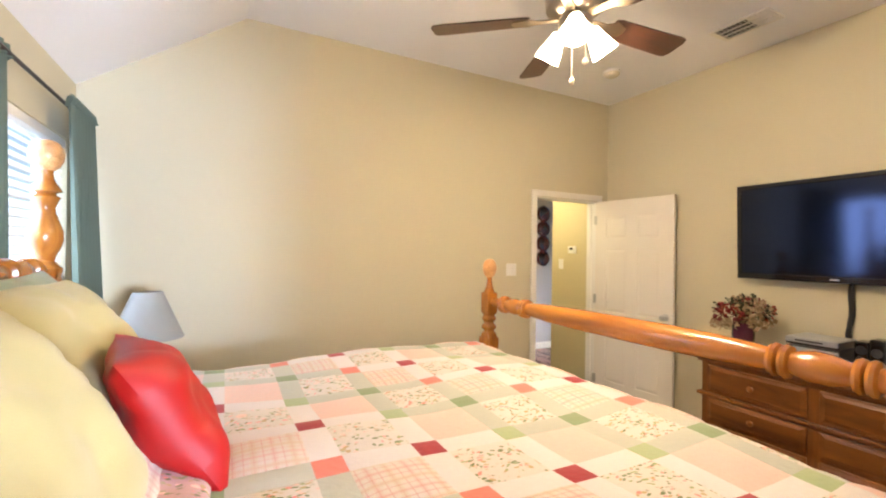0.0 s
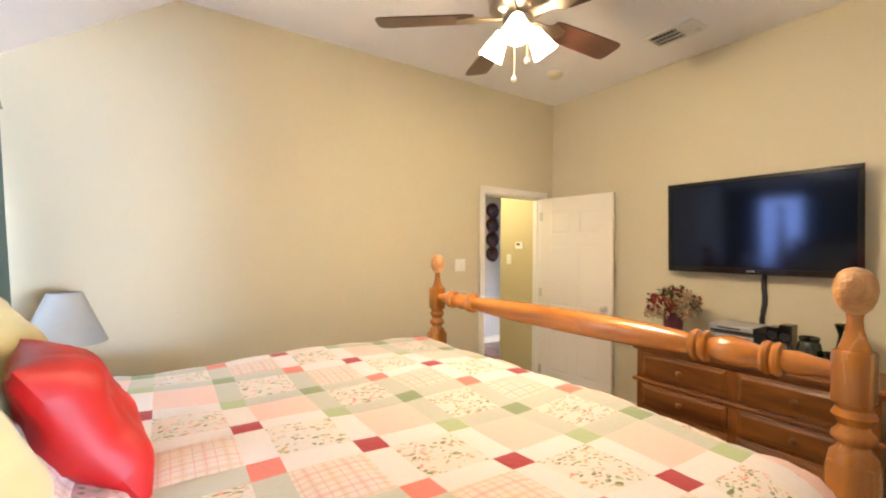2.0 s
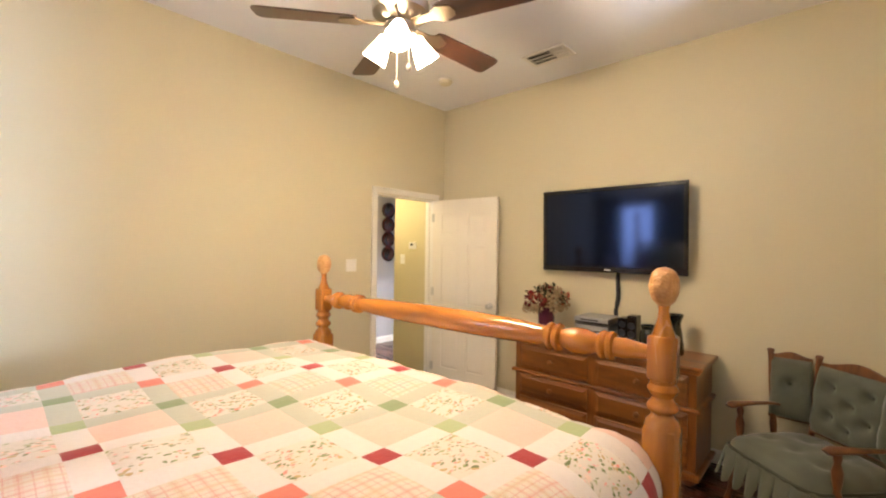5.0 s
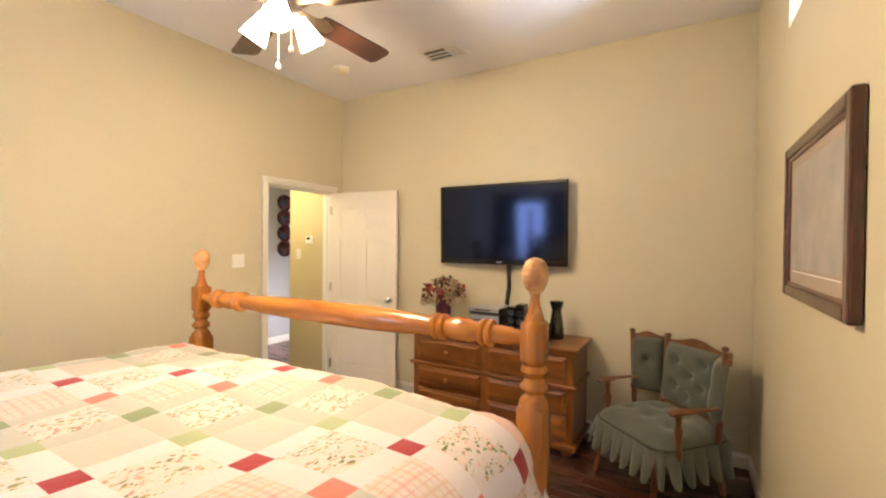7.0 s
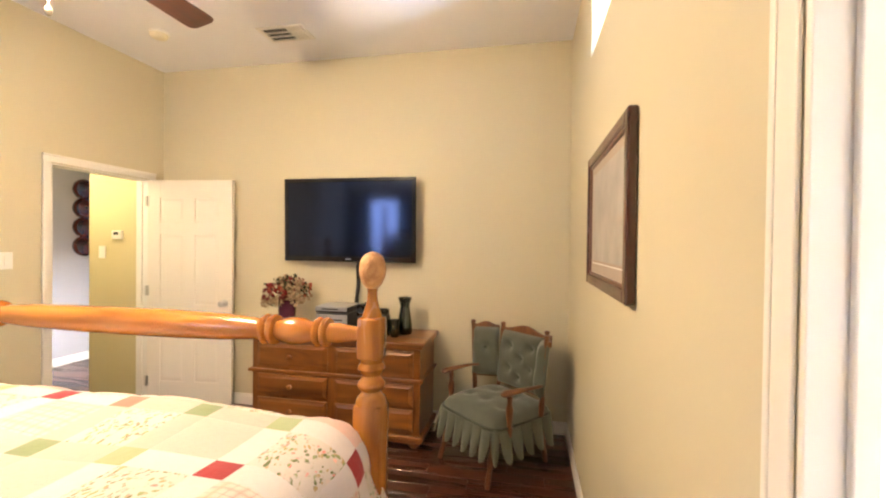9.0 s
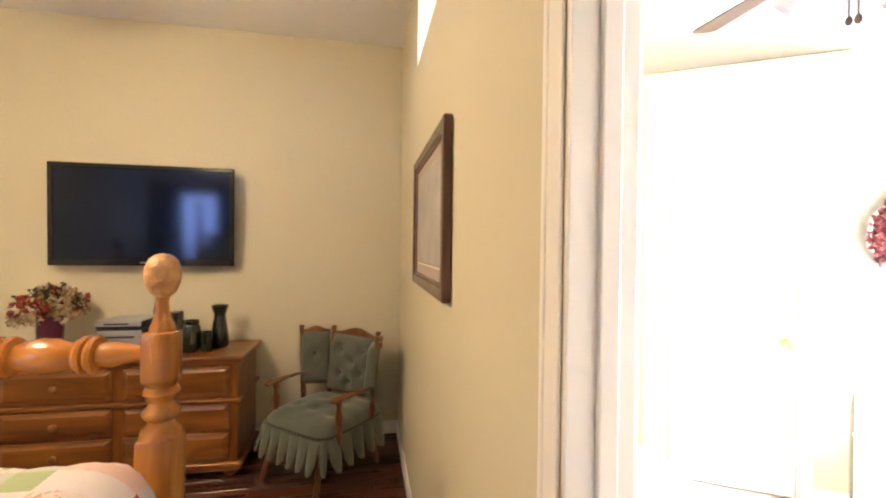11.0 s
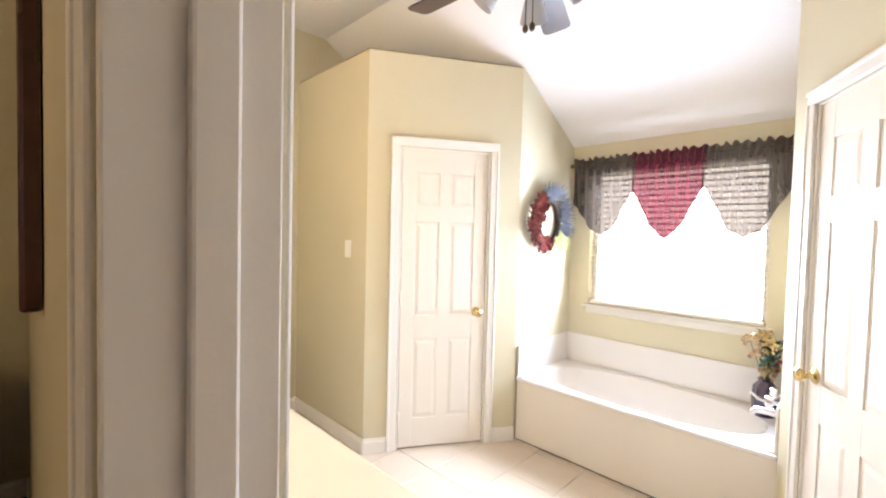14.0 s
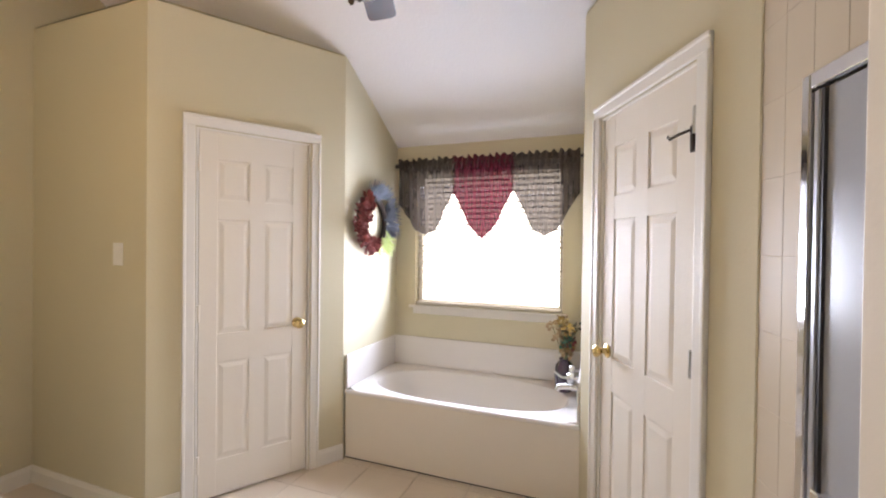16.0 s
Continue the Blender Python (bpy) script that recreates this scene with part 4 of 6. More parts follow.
for z0, z1 in ((0.518, 0.705), (0.305, 0.468), (0.115, 0.285)):
    for y0, y1 in ((-1.94, DY1 - 0.06), (DY0 + 0.06, -2.0)):
        bm = box((DX0 - 0.004, y0, z0), (DX0 + 0.014, y1, z1), 0.006)
        g = 0.03
        a = [(DX0 - 0.004, y0 + 0.012, z0 + 0.012), (DX0 - 0.004, y1 - 0.012, z0 + 0.012), (DX0 - 0.004, y1 - 0.012, z1 - 0.012), (DX0 - 0.004, y0 + 0.012, z1 - 0.012)]
        b = [(DX0 - 0.012, y0 + g, z0 + g), (DX0 - 0.012, y1 - g, z0 + g), (DX0 - 0.012, y1 - g, z1 - g), (DX0 - 0.012, y0 + g, z1 - g)]
        va, vb = [bm.verts.new(p) for p in a], [bm.verts.new(p) for p in b]
        bm.faces.new(vb)
        for k in range(4):
            bm.faces.new((va[k], va[(k + 1) % 4], vb[(k + 1) % 4], vb[k]))
        drawer = part("drawer", bm, DRESSER, dresser)
        part("knob", lathe([(0.01, 0.0), (0.009, 0.01), (0.02, 0.02), (0.021, 0.026), (0.014, 0.033), (0.002, 0.035)], 16, m=pose(DX0 - 0.011, (y0 + y1) / 2, (z0 + z1) / 2, 0, -90)), DRESSER_V, drawer, "turned wooden knob", smooth=True)

# things on the dresser
LEAFCOLS = {"wine": (0.14, 0.012, 0.018), "rust": (0.34, 0.06, 0.03), "cream": (0.36, 0.25, 0.15), "dark": (0.03, 0.03, 0.012), "red": (0.24, 0.014, 0.02)}
PETALS = {k: material(k + "_silk_petals", c, 0.7, vary=0.25, scale=40, bump=0.2) for k, c in LEAFCOLS.items()}
STEM = material("green_stems", (0.06, 0.08, 0.03), 0.7, vary=0.2)


def petal_cluster(rng, size, count):
    """A loose head of small curved petals."""
    bm = bmesh.new()
    for _ in range(count):
        d = Vector((rng.gauss(0, 1), rng.gauss(0, 1), rng.gauss(0.3, 1))).normalized()
        m = Matrix.Translation(d * size * rng.uniform(0.3, 0.75)) @ d.to_track_quat("Z", "Y").to_matrix().to_4x4() @ Matrix.Rotation(rng.uniform(0, 6), 4, "Z")
        w, h = size * rng.uniform(0.3, 0.5), size * rng.uniform(0.5, 0.9)
        v = [bm.verts.new(m @ Vector(p)) for p in ((0, 0, 0), (w, 0.15 * w, h * 0.5), (0.1 * w, 0.35 * w, h), (-w, 0.15 * w, h * 0.5), (0, -0.2 * w, h * 0.5))]
        for f in ((0, 1, 4), (1, 2, 4), (2, 3, 4), (3, 0, 4)):
            bm.faces.new([v[k] for k in f])
    return bm


rng = random.Random(4)
vase = thing("flower_vase", "purple vase of red, rust and cream silk flowers", "flower vase", pose(-0.30, -1.487, DZ))
PURPLE = material("purple_glazed_ceramic", (0.075, 0.018, 0.04), 0.2, vary=0.15, coat=0.4)
part("vase", lathe([(0.052, 0.0), (0.058, 0.01), (0.066, 0.08), (0.07, 0.16), (0.067, 0.225), (0.071, 0.24), (0.064, 0.24), (0.058, 0.2)], 28), PURPLE, vase, smooth=True)
heads = [(k, petal_cluster(random.Random(n), 0.04, 18)) for n, k in enumerate(LEAFCOLS)]
meshes = {k: mesh_of(b, "flower") for k, b in heads}
for k, me in meshes.items():
    me.materials.append(PETALS[k])
names = ["wine", "rust", "cream", "wine", "dark", "red", "wine", "cream", "dark"]
for k in range(60):
    a, r, h = rng.uniform(0, 6.28), rng.uniform(0.02, 0.19) , rng.uniform(0.25, 0.42)
    h -= r * 0.35
    p = Vector((r * math.cos(a) * 0.8, r * math.sin(a), h))
    col = names[k % len(names)] if h > 0.27 else "cream"
    fl = new("flower", meshes[col])
    fl.parent, fl.matrix_basis = vase, Matrix.Translation(p) @ Matrix.Rotation(a, 4, "Z") @ Matrix.Diagonal((*[rng.uniform(0.7, 1.25)] * 3, 1))
    if k % 2 == 0:
        part("stem", tube([(0.01 * math.cos(a), 0.01 * math.sin(a), 0.2), (p.x * 0.5, p.y * 0.5, h * 0.85), tuple(p)], 0.002, 5), STEM, vase)
player = thing("disc_player", "silver disc player on the pine dresser", "disc player", pose(-0.25, -1.912, DZ + 0.156))
part("body", box((-0.13, -0.132, 0.006), (0.13, 0.132, 0.05), 0.004), DARKPLASTIC, player)
part("front_panel", box((-0.136, -0.132, 0.02), (-0.129, 0.132, 0.05), 0.002), SILVER, player)
part("disc_tray", box((-0.138, -0.06, 0.03), (-0.135, 0.08, 0.04), 0.001), DARKPLASTIC, player)
part("top_cover", box((-0.131, -0.13, 0.049), (0.129, 0.13, 0.053), 0.001), SILVER, player)
recorder = thing("cable_box", "dark grey set-top receiver under the silver player", "set-top box", pose(-0.25, -1.912, DZ))
part("body", box((-0.12, -0.135, 0.0), (0.12, 0.135, 0.155), 0.004), DARKPLASTIC, recorder)
part("front_panel", box((-0.125, -0.13, 0.06), (-0.119, 0.13, 0.148), 0.002), SILVER, recorder)
part("slot", box((-0.127, -0.09, 0.1), (-0.1245, 0.09, 0.112), 0.001), DARKPLASTIC, recorder)
for y, hgt, wd in ((-2.118, 0.225, 0.032), (-2.196, 0.25, 0.034)):
    sp = thing("speaker", "small black desktop speaker on the dresser", "speaker", pose(-0.25 if hgt < 0.24 else -0.28, y, DZ), "desktop speakers")
    part("cabinet", box((-0.05, -wd, 0.0), (0.06, wd, hgt), 0.008), BLACK, sp)
    for z in (0.05, 0.115, 0.175):
        part("driver", lathe([(0.026, 0.0), (0.024, 0.004), (0.01, 0.001), (0.003, 0.003)], 18, m=pose(-0.051, 0, min(z, hgt - 0.035), 0, -90)), DARKPLASTIC, sp, smooth=True)
GREENGLASS = material("dark_green_glazed_glass", (0.013, 0.018, 0.012), 0.14, vary=0.25, scale=14, bump=0.1, bump_scale=40, coat=0.5)
pot = part("jar", lathe([(0.045, 0.0), (0.056, 0.012), (0.06, 0.06), (0.06, 0.13), (0.054, 0.165), (0.046, 0.178), (0.05, 0.19), (0.05, 0.205), (0.044, 0.205), (0.042, 0.175)], 24), GREENGLASS, None, smooth=True, at=pose(-0.36, -2.325, DZ))
tagged(pot, "round dark green glass jar on the dresser", "jar")
pot = part("candle_holder", lathe([(0.03, 0.0), (0.035, 0.01), (0.036, 0.06), (0.039, 0.13), (0.035, 0.13), (0.032, 0.03)], 24), GREENGLASS, None, smooth=True, at=pose(-0.36, -2.42, DZ))
tagged(pot, "small dark green glass candle holder", "candle holder")
pot = part("vase", lathe([(0.052, 0.0), (0.06, 0.015), (0.058, 0.07), (0.048, 0.14), (0.038, 0.2), (0.037, 0.225), (0.05, 0.265), (0.056, 0.285), (0.05, 0.285), (0.03, 0.22)], 24), GREENGLASS, None, smooth=True, at=pose(-0.23, -2.46, DZ))
tagged(pot, "tall dark green glass vase with flared rim", "vase")

# ---- winged armchair ----
SAGEFAB = cloth("sage_upholstery", (0.082, 0.092, 0.070), 0.85, vary=0.18, sheen=0.3)
PIPING = cloth("dark_piping", (0.03, 0.035, 0.025))
chair = thing("armchair", "maple winged armchair with tufted sage green cushions", "armchair", pose(-0.485, -3.195, 0, 0, 0, 139))


def tufted(w, h, thick, buttons, n=22):
    """A padded panel: x across, z up, facing +y, drawn in at its buttons with folds between them."""
    bm = bmesh.new()
    front = {}
    for i in range(n + 1):
        for j in range(n + 1):
            a, b = 2 * i / n - 1, 2 * j / n - 1
            wob = 1 + 0.02 * math.sin(b * 7) * (1 - b * b)
            x, z = w / 2 * a * wob, h / 2 * b
            y = thick * (max(0, 1 - abs(a) ** 5) * max(0, 1 - abs(b) ** 5)) ** 0.5
            for bx, bz in buttons:
                d2 = (x - bx) ** 2 + (z - bz) ** 2
                y -= thick * 0.75 * math.exp(-d2 / 0.0009)
                fold_line = abs(abs(x - bx) - abs(z - bz))
                y -= thick * 0.16 * math.exp(-fold_line / 0.012) * math.exp(-d2 / 0.005)
            y += 0.004 * noise.noise((x * 22, z * 22, w * 5))
            front[i, j] = bm.verts.new((x, y, z))
    for i in range(n):
        for j in range(n):
            bm.faces.new((front[i, j], front[i + 1, j], front[i + 1, j + 1], front[i, j + 1]))
    box((-w / 2, -0.02, -h / 2), (w / 2, 0.004, h / 2), 0.008, bm)
    return bm


def back_panel(p0, p1, z0, z1, lean, buttons, crest):
    """Padded panel, crest and spindles between two plan points of the chair."""
    a, b = Vector(p0), Vector(p1)
    d = b - a
    mid = (a + b) / 2
    ang = math.degrees(math.atan2(d.y, d.x))
    m = pose(mid.x, mid.y, (z0 + z1) / 2, 0, 0, ang) @ pose(0, 0, 0, lean)
    pad = part("back_cushion", tufted(d.length * 0.97, z1 - z0, 0.06, buttons), SAGEFAB, chair, "tufted sage green cushion", smooth=True, at=m)
    for bx, bz in buttons:
        part("button", lathe([(0.008, 0.0), (0.008, 0.004), (0.002, 0.007)], 8, m=pose(bx, 0.012, bz, -90)), PIPING, pad)
    w, n = d.length, 16
    low = (z1 - z0) / 2 - 0.016
    outline = [(-w / 2 + w * k / n, low) for k in range(n + 1)] + [(w / 2 - w * k / n, low + 0.034 + crest * (0.5 - 0.5 * math.cos(2 * math.pi * k / n)) ** 1.4) for k in range(n + 1)]
    part("crest_rail", prism(outline, -0.03, -0.006, "y", bevel=0.003), CHAIRWOOD, chair, at=m)
    part("lower_rail", box((-w / 2, -0.028, -(z1 - z0) / 2 - 0.012), (w / 2, -0.004, -(z1 - z0) / 2 + 0.02), 0.005), CHAIRWOOD, chair, at=m)


def chair_post(x, y, z0, z1, lean_x, lean_y=0.0, r=1.0):
    pts = [(x + lean_x * k / 8, y + lean_y * k / 8, z0 + (z1 - z0) * k / 8) for k in range(9)]
    bm = tube(pts, [r * q for q in (0.017, 0.02, 0.016, 0.015, 0.017, 0.018, 0.017, 0.015, 0.017)], 12)
    lathe([(0.013, -0.004), (0.021, 0.006), (0.019, 0.016), (0.008, 0.022)], 14, bm, Matrix.Translation(pts[-1]))
    part("post", bm, CHAIRWOOD, chair, smooth=True)


back_panel((-0.262, 0.195), (-0.262, -0.22), 0.44, 0.832, 9, [(-0.11, 0.10), (0.09, 0.09), (-0.02, 0.015), (-0.11, -0.05), (0.08, -0.07), (-0.01, -0.12)], 0.04)
back_panel((-0.255, -0.225), (-0.12, -0.385), 0.48, 0.842, 6, [(0, 0.03)], 0.025)
back_panel((-0.105, 0.325), (-0.255, 0.205), 0.48, 0.842, 6, [(0, 0.03)], 0.025)
for s in (-1, 1):
    chair_post(-0.225, s * 0.21 - 0.012, 0.18, 0.865, -0.07)
    chair_post(-0.115, s * 0.32 - 0.02, 0.37, 0.875, -0.015, s * 0.035 - 0.01)
    arm = [(-0.115, s * 0.305, 0.56), (-0.04, s * 0.315, 0.572), (0.06, s * 0.31, 0.578), (0.15, s * 0.30, 0.58), (0.205, s * 0.295, 0.578), (0.235, s * 0.292, 0.562)]
    bm = tube(arm, [0.016, 0.018, 0.022, 0.03, 0.034, 0.022], 14)
    bmesh.ops.scale(bm, vec=(1, 1, 0.55), space=Matrix.Translation((0, 0, -0.575)), verts=bm.verts)
    part("arm", bm, CHAIRWOOD, chair, smooth=True)
    part("arm_support", lathe([(0.016, 0.30), (0.021, 0.35), (0.014, 0.38), (0.022, 0.43), (0.024, 0.47), (0.014, 0.51), (0.019, 0.54), (0.015, 0.572)], 14, m=Matrix.Translation((0.165, s * 0.285, 0))), CHAIRWOOD, chair, smooth=True)
    for x0, x1 in ((-0.21, -0.25), (0.22, 0.30)):
        pts = [(x1 + (x0 - x1) * k / 6, s * (0.235 - 0.025 * k / 6), 0.3 * k / 6) for k in range(7)]
        part("leg", tube(pts, [0.015, 0.019, 0.016, 0.023, 0.018, 0.023, 0.024], 14), CHAIRWOOD, chair, smooth=True)
part("seat_frame", box((-0.25, -0.265, 0.26), (0.255, 0.265, 0.33), 0.02), CHAIRWOOD, chair)


def seat_at(u, v):
    """The upper side of the seat cushion, rounded in plan, plump and a little dented."""
    a, b = 2 * u - 1, 2 * v - 1
    x = 0.01 + 0.275 * a * (1 - 0.09 * b ** 4)
    y = 0.285 * b * (1 - 0.09 * max(0, a) ** 4)
    z = 0.36 + 0.085 * (max(0, 1 - abs(a) ** 4) * max(0, 1 - abs(b) ** 4)) ** 0.45
    for bx, by in ((-0.08, -0.09), (-0.08, 0.09), (0.09, 0.0), (0.1, -0.16), (0.1, 0.16)):
        z -= 0.022 * math.exp(-((x - bx) ** 2 + (y - by) ** 2) / 0.0018)
    return (x, y, z + 0.005 * noise.noise((x * 16, y * 16, 2.0)))


bm = surface(seat_at, 28, 28)
seat = part("seat_cushion", bm, SAGEFAB, chair, smooth=True)
part("seat_border", box((-0.262, -0.276, 0.315), (0.277, 0.276, 0.364), 0.02, seg=3), SAGEFAB, seat, smooth=True)
rim = [(0.01 + 0.279 * math.copysign(abs(math.cos(a)) ** 0.32, math.cos(a)), 0.288 * math.copysign(abs(math.sin(a)) ** 0.32, math.sin(a)), 0.357) for a in [2 * math.pi * k / 48 for k in range(49)]]
part("piping", tube(rim, 0.0085, 8), PIPING, seat, smooth=True)


def skirt_tab(p0, p1, z0, z1):
    """One box pleat of the skirt, bulging outwards and narrowing to its hem."""
    a, b = Vector(p0), Vector(p1)
    d = (b - a)
    nrm = Vector((d.y, -d.x)).normalized()

    def at(u, v):
        w = 0.5 + (u - 0.5) * (1.0 - 0.34 * v * v)
        p = a + d * w + nrm * (0.016 * math.sin(math.pi * u) * (0.4 + v) + 0.035 * v)
        return (p.x, p.y, z1 - (z1 - z0) * v * (1 - 0.14 * abs(2 * u - 1) ** 4 * v))
    return surface(at, 8, 6, 0.006)


path = [(-0.24, -0.283), (0.25, -0.283), (0.288, -0.25), (0.288, 0.25), (0.25, 0.283), (-0.24, 0.283)]
for (a, b, n) in ((path[0], path[1], 5), (path[2], path[3], 6), (path[4], path[5], 5), (path[1], path[2], 1), (path[3], path[4], 1)):
    for k in range(n):
        q = [tuple(a[i] + (b[i] - a[i]) * f for i in (0, 1)) for f in (k / n, (k + 1) / n)]
        part("skirt_pleat", skirt_tab(q[0], q[1], 0.165, 0.345), SAGEFAB, chair, smooth=True)

# ---- framed print ----
pic = thing("framed_print", "dark cherry framed faded print on tan wall", "picture", pose(-1.64, SY, 1.60, 0, 0, 180))
hw, hh = 0.428, 0.30
bm = bmesh.new()
for sx in (-1, 1):
    box((sx * hw if sx < 0 else hw - 0.045, -0.034, -hh), (-hw + 0.045 if sx < 0 else hw, -0.001, hh), 0.008, bm)
for sz in (-1, 1):
    box((-hw + 0.044, -0.033, sz * hh if sz < 0 else hh - 0.045), (hw - 0.044, -0.001, -hh + 0.045 if sz < 0 else hh), 0.008, bm)
part("frame", bm, MAHOGANY, pic)
part("mat_board", box((-hw + 0.04, -0.016, -hh + 0.04), (hw - 0.04, -0.004, hh - 0.04)), material("taupe_mat_board", (0.40, 0.33, 0.27), 0.8, vary=0.05, bump=0.05), pic)
part("print", box((-hw + 0.11, -0.0185, -hh + 0.115), (hw - 0.11, -0.0155, hh - 0.095)), material("faded_print_paper", (0.36, 0.335, 0.31), 0.5, vary=0.45, scale=6, bump=0), pic, "faded beige print")
part("caption_line", box((-hw + 0.12, -0.0195, -hh + 0.1), (hw - 0.12, -0.0178, -hh + 0.104)), PLASTIC, pic)
LIP = wood("brown_frame_lip", (0.09, 0.035, 0.018), (0.16, 0.07, 0.035), 0.3, stretch=(1, 1, 1), scale=8, coat=0.3)
for lo, hi in (((-hw + 0.044, -hh + 0.044), (-hw + 0.056, hh - 0.044)), ((hw - 0.056, -hh + 0.044), (hw - 0.044, hh - 0.044)), ((-hw + 0.056, -hh + 0.044), (hw - 0.056, -hh + 0.056)), ((-hw + 0.056, hh - 0.056), (hw - 0.056, hh - 0.044))):
    part("inner_lip", box((lo[0], -0.026, lo[1]), (hi[0], -0.012, hi[1]), 0.003), LIP, pic)
ledge_item = thing("iron_ornament", "small dark iron ornament on the plant ledge", "ornament", pose(-1.62, SY - 0.03, 2.4805))
part("base", box((-0.03, -0.02, 0), (0.03, 0.02, 0.012), 0.003), BRONZE, ledge_item)
part("scroll", tube([(0.03 * math.cos(k * 0.6) * (1 - k / 18), 0, 0.05 + 0.03 * math.sin(k * 0.6)) for k in range(14)], 0.006, 8), BRONZE, ledge_item, smooth=True)
part("stem", tube([(0, 0, 0.01), (0, 0, 0.05)], 0.006, 8), BRONZE, ledge_item)

# ---- window side of the bedroom ----
GLOW = emitting("bright_daylight", (0.55, 0.74, 1.0), 11.0)
tagged(part("backdrop_west", box((-6.6, -5.5, -0.5), (-6.55, 1.8, 4.5)), GLOW, None), "bright overcast daylight outside the window", "backdrop", kind="structure")
WHITEBLIND = cloth("white_blind_slat", (0.80, 0.80, 0.80), 0.5, vary=0.02, weave=30, sheen=0.0, through_light=0.45)


def window_unit(name, label, z0, z1, half, m):
    """A window in the x-z plane; -y is the room side."""
    win = tagged(thing(name, label, "window", m), kind="structure")
    f = 0.032
    for lo, hi in (((-half, z0), (-half + f, z1)), ((half - f, z0), (half, z1)), ((-half + f, z0), (half - f, z0 + f)), ((-half + f, z1 - f), (half - f, z1))):
        part("window_frame", box((lo[0], 0.075, lo[1]), (hi[0], 0.125, hi[1]), 0.005), TRIM, win)
    return win


def slat_blind(name, label, half, z0, z1, m, turn, step=0.042, depth=0.05):
    blind = thing(name, label, "window blind", m)
    part("head_rail", box((-half, -0.03, z1 - 0.045), (half, 0.03, z1), 0.004), TRIM, blind)
    part("bottom_rail", box((-half, -0.025, z0), (half, 0.025, z0 + 0.02), 0.004), TRIM, blind)
    me = mesh_of(box((-half, -depth / 2, -0.0013), (half, depth / 2, 0.0013)), "slat")
    me.materials.append(WHITEBLIND)
    z = z0 + 0.045
    while z < z1 - 0.06:
        sl = new("slat", me)
        sl.parent, sl.matrix_basis = blind, pose(0, 0, z, turn)
        z += step
    for x in (-half * 0.7, 0, half * 0.7):
        part("ladder_cord", tube([(x, -0.028, z0), (x, -0.028, z1)], 0.0012, 5), TRIM, blind)
    return blind


wc = (WIN[0] + WIN[1]) / 2
wh = (WIN[1] - WIN[0]) / 2
window_unit("window_1", "white framed bedroom window behind the bed", WIN[2], WIN[3], wh, pose(NX, wc, 0, 0, 0, 90))
slat_blind("window_blind", "white slatted blind in the bedroom window", wh - 0.01, WIN[2] + 0.005, WIN[3] - 0.003, pose(NX - 0.035, wc, 0, 0, 0, 90), 50)


def curtain(parent, name, y0, y1, z0, z1, x, mat, folds, flare=0.0, out=0.0):
    """A gathered curtain hanging along y."""
    def at(u, v):
        y = y0 + (y1 - y0) * u
        grow = 0.6 + 0.4 * (1 - v)
        yy = y + flare * (1 - v) * (u - 0.5)
        return (x + 0.028 * grow * math.sin(u * folds * 2 * math.pi + 0.6 * math.sin(v * 3)) + out * (1 - v), yy, z0 + (z1 - z0) * v)
    return part(name, surface(at, folds * 8, 18, 0.002), mat, parent, smooth=True)


CURTAIN = cloth("green_curtain_cloth", (0.17, 0.22, 0.175), 0.85, vary=0.10, through_light=0.5)
for y0, y1, lab in ((-0.50, -0.09, "green curtain panel gathered beside the corner"), (-1.76, -1.03, "green curtain panel hanging behind the bed")):
    cur = thing("curtain", lab, "curtain", group="bedroom curtains")
    curtain(cur, "panel", y0, y1, 0.04, 2.2, NX + (0.1 if y1 > -0.5 else 0.05), CURTAIN, 7 if y1 > -0.5 else 11, 0.1, 0.09 if y1 > -0.5 else 0.0)
    curtain(cur, "heading", y0 - 0.01, y1 + 0.01, 2.19, 2.24, NX + (0.1 if y1 > -0.5 else 0.05), CURTAIN, 9 if y1 > -0.5 else 15)
rod = thing("curtain_rod", "thin dark bronze curtain rod above the window", "curtain rod")
part("rod", tube([(NX + 0.07, -0.06, 2.205), (NX + 0.07, -1.95, 2.205)], 0.009, 12), BRONZE, rod, smooth=True)
for y in (-0.1, -1.9):
    part("bracket", box((NX + 0.0005, y - 0.008, 2.19), (NX + 0.07, y + 0.008, 2.202), 0.002), BRONZE, rod)

stand = thing("nightstand", "pine nightstand with white cloth beside the bed", "nightstand")
part("body", box((-4.17, -0.66, 0.05), (-3.77, -0.20, 0.64), 0.006), DRESSER_V, stand)
part("top", box((-4.19, -0.68, 0.64), (-3.75, -0.18, 0.67), 0.008), DRESSER, stand)
part("drawer", box((-3.77, -0.62, 0.43), (-3.758, -0.24, 0.60), 0.004), DRESSER, stand)
part("leg_base", box((-4.16, -0.65, 0.0), (-3.78, -0.21, 0.05), 0.004), DRESSER_V, stand)
lamp = thing("table_lamp", "table lamp with pleated blue-grey shade on nightstand", "table lamp", pose(-3.98, -0.43, 0.67))
part("base", lathe([(0.07, 0.0), (0.075, 0.012), (0.05, 0.025), (0.03, 0.05), (0.055, 0.11), (0.068, 0.17), (0.05, 0.23), (0.02, 0.27), (0.012, 0.30), (0.012, 0.34)], 24), BRONZE, lamp, smooth=True)
SHADE = cloth("blue_grey_shade_cloth", (0.37, 0.37, 0.345), 0.8, through_light=0.3)
bm = bmesh.new()
nn = 48
pr = [(0.172, 0.335), (0.16, 0.362), (0.067, 0.585), (0.065, 0.585), (0.157, 0.362), (0.169, 0.335)]
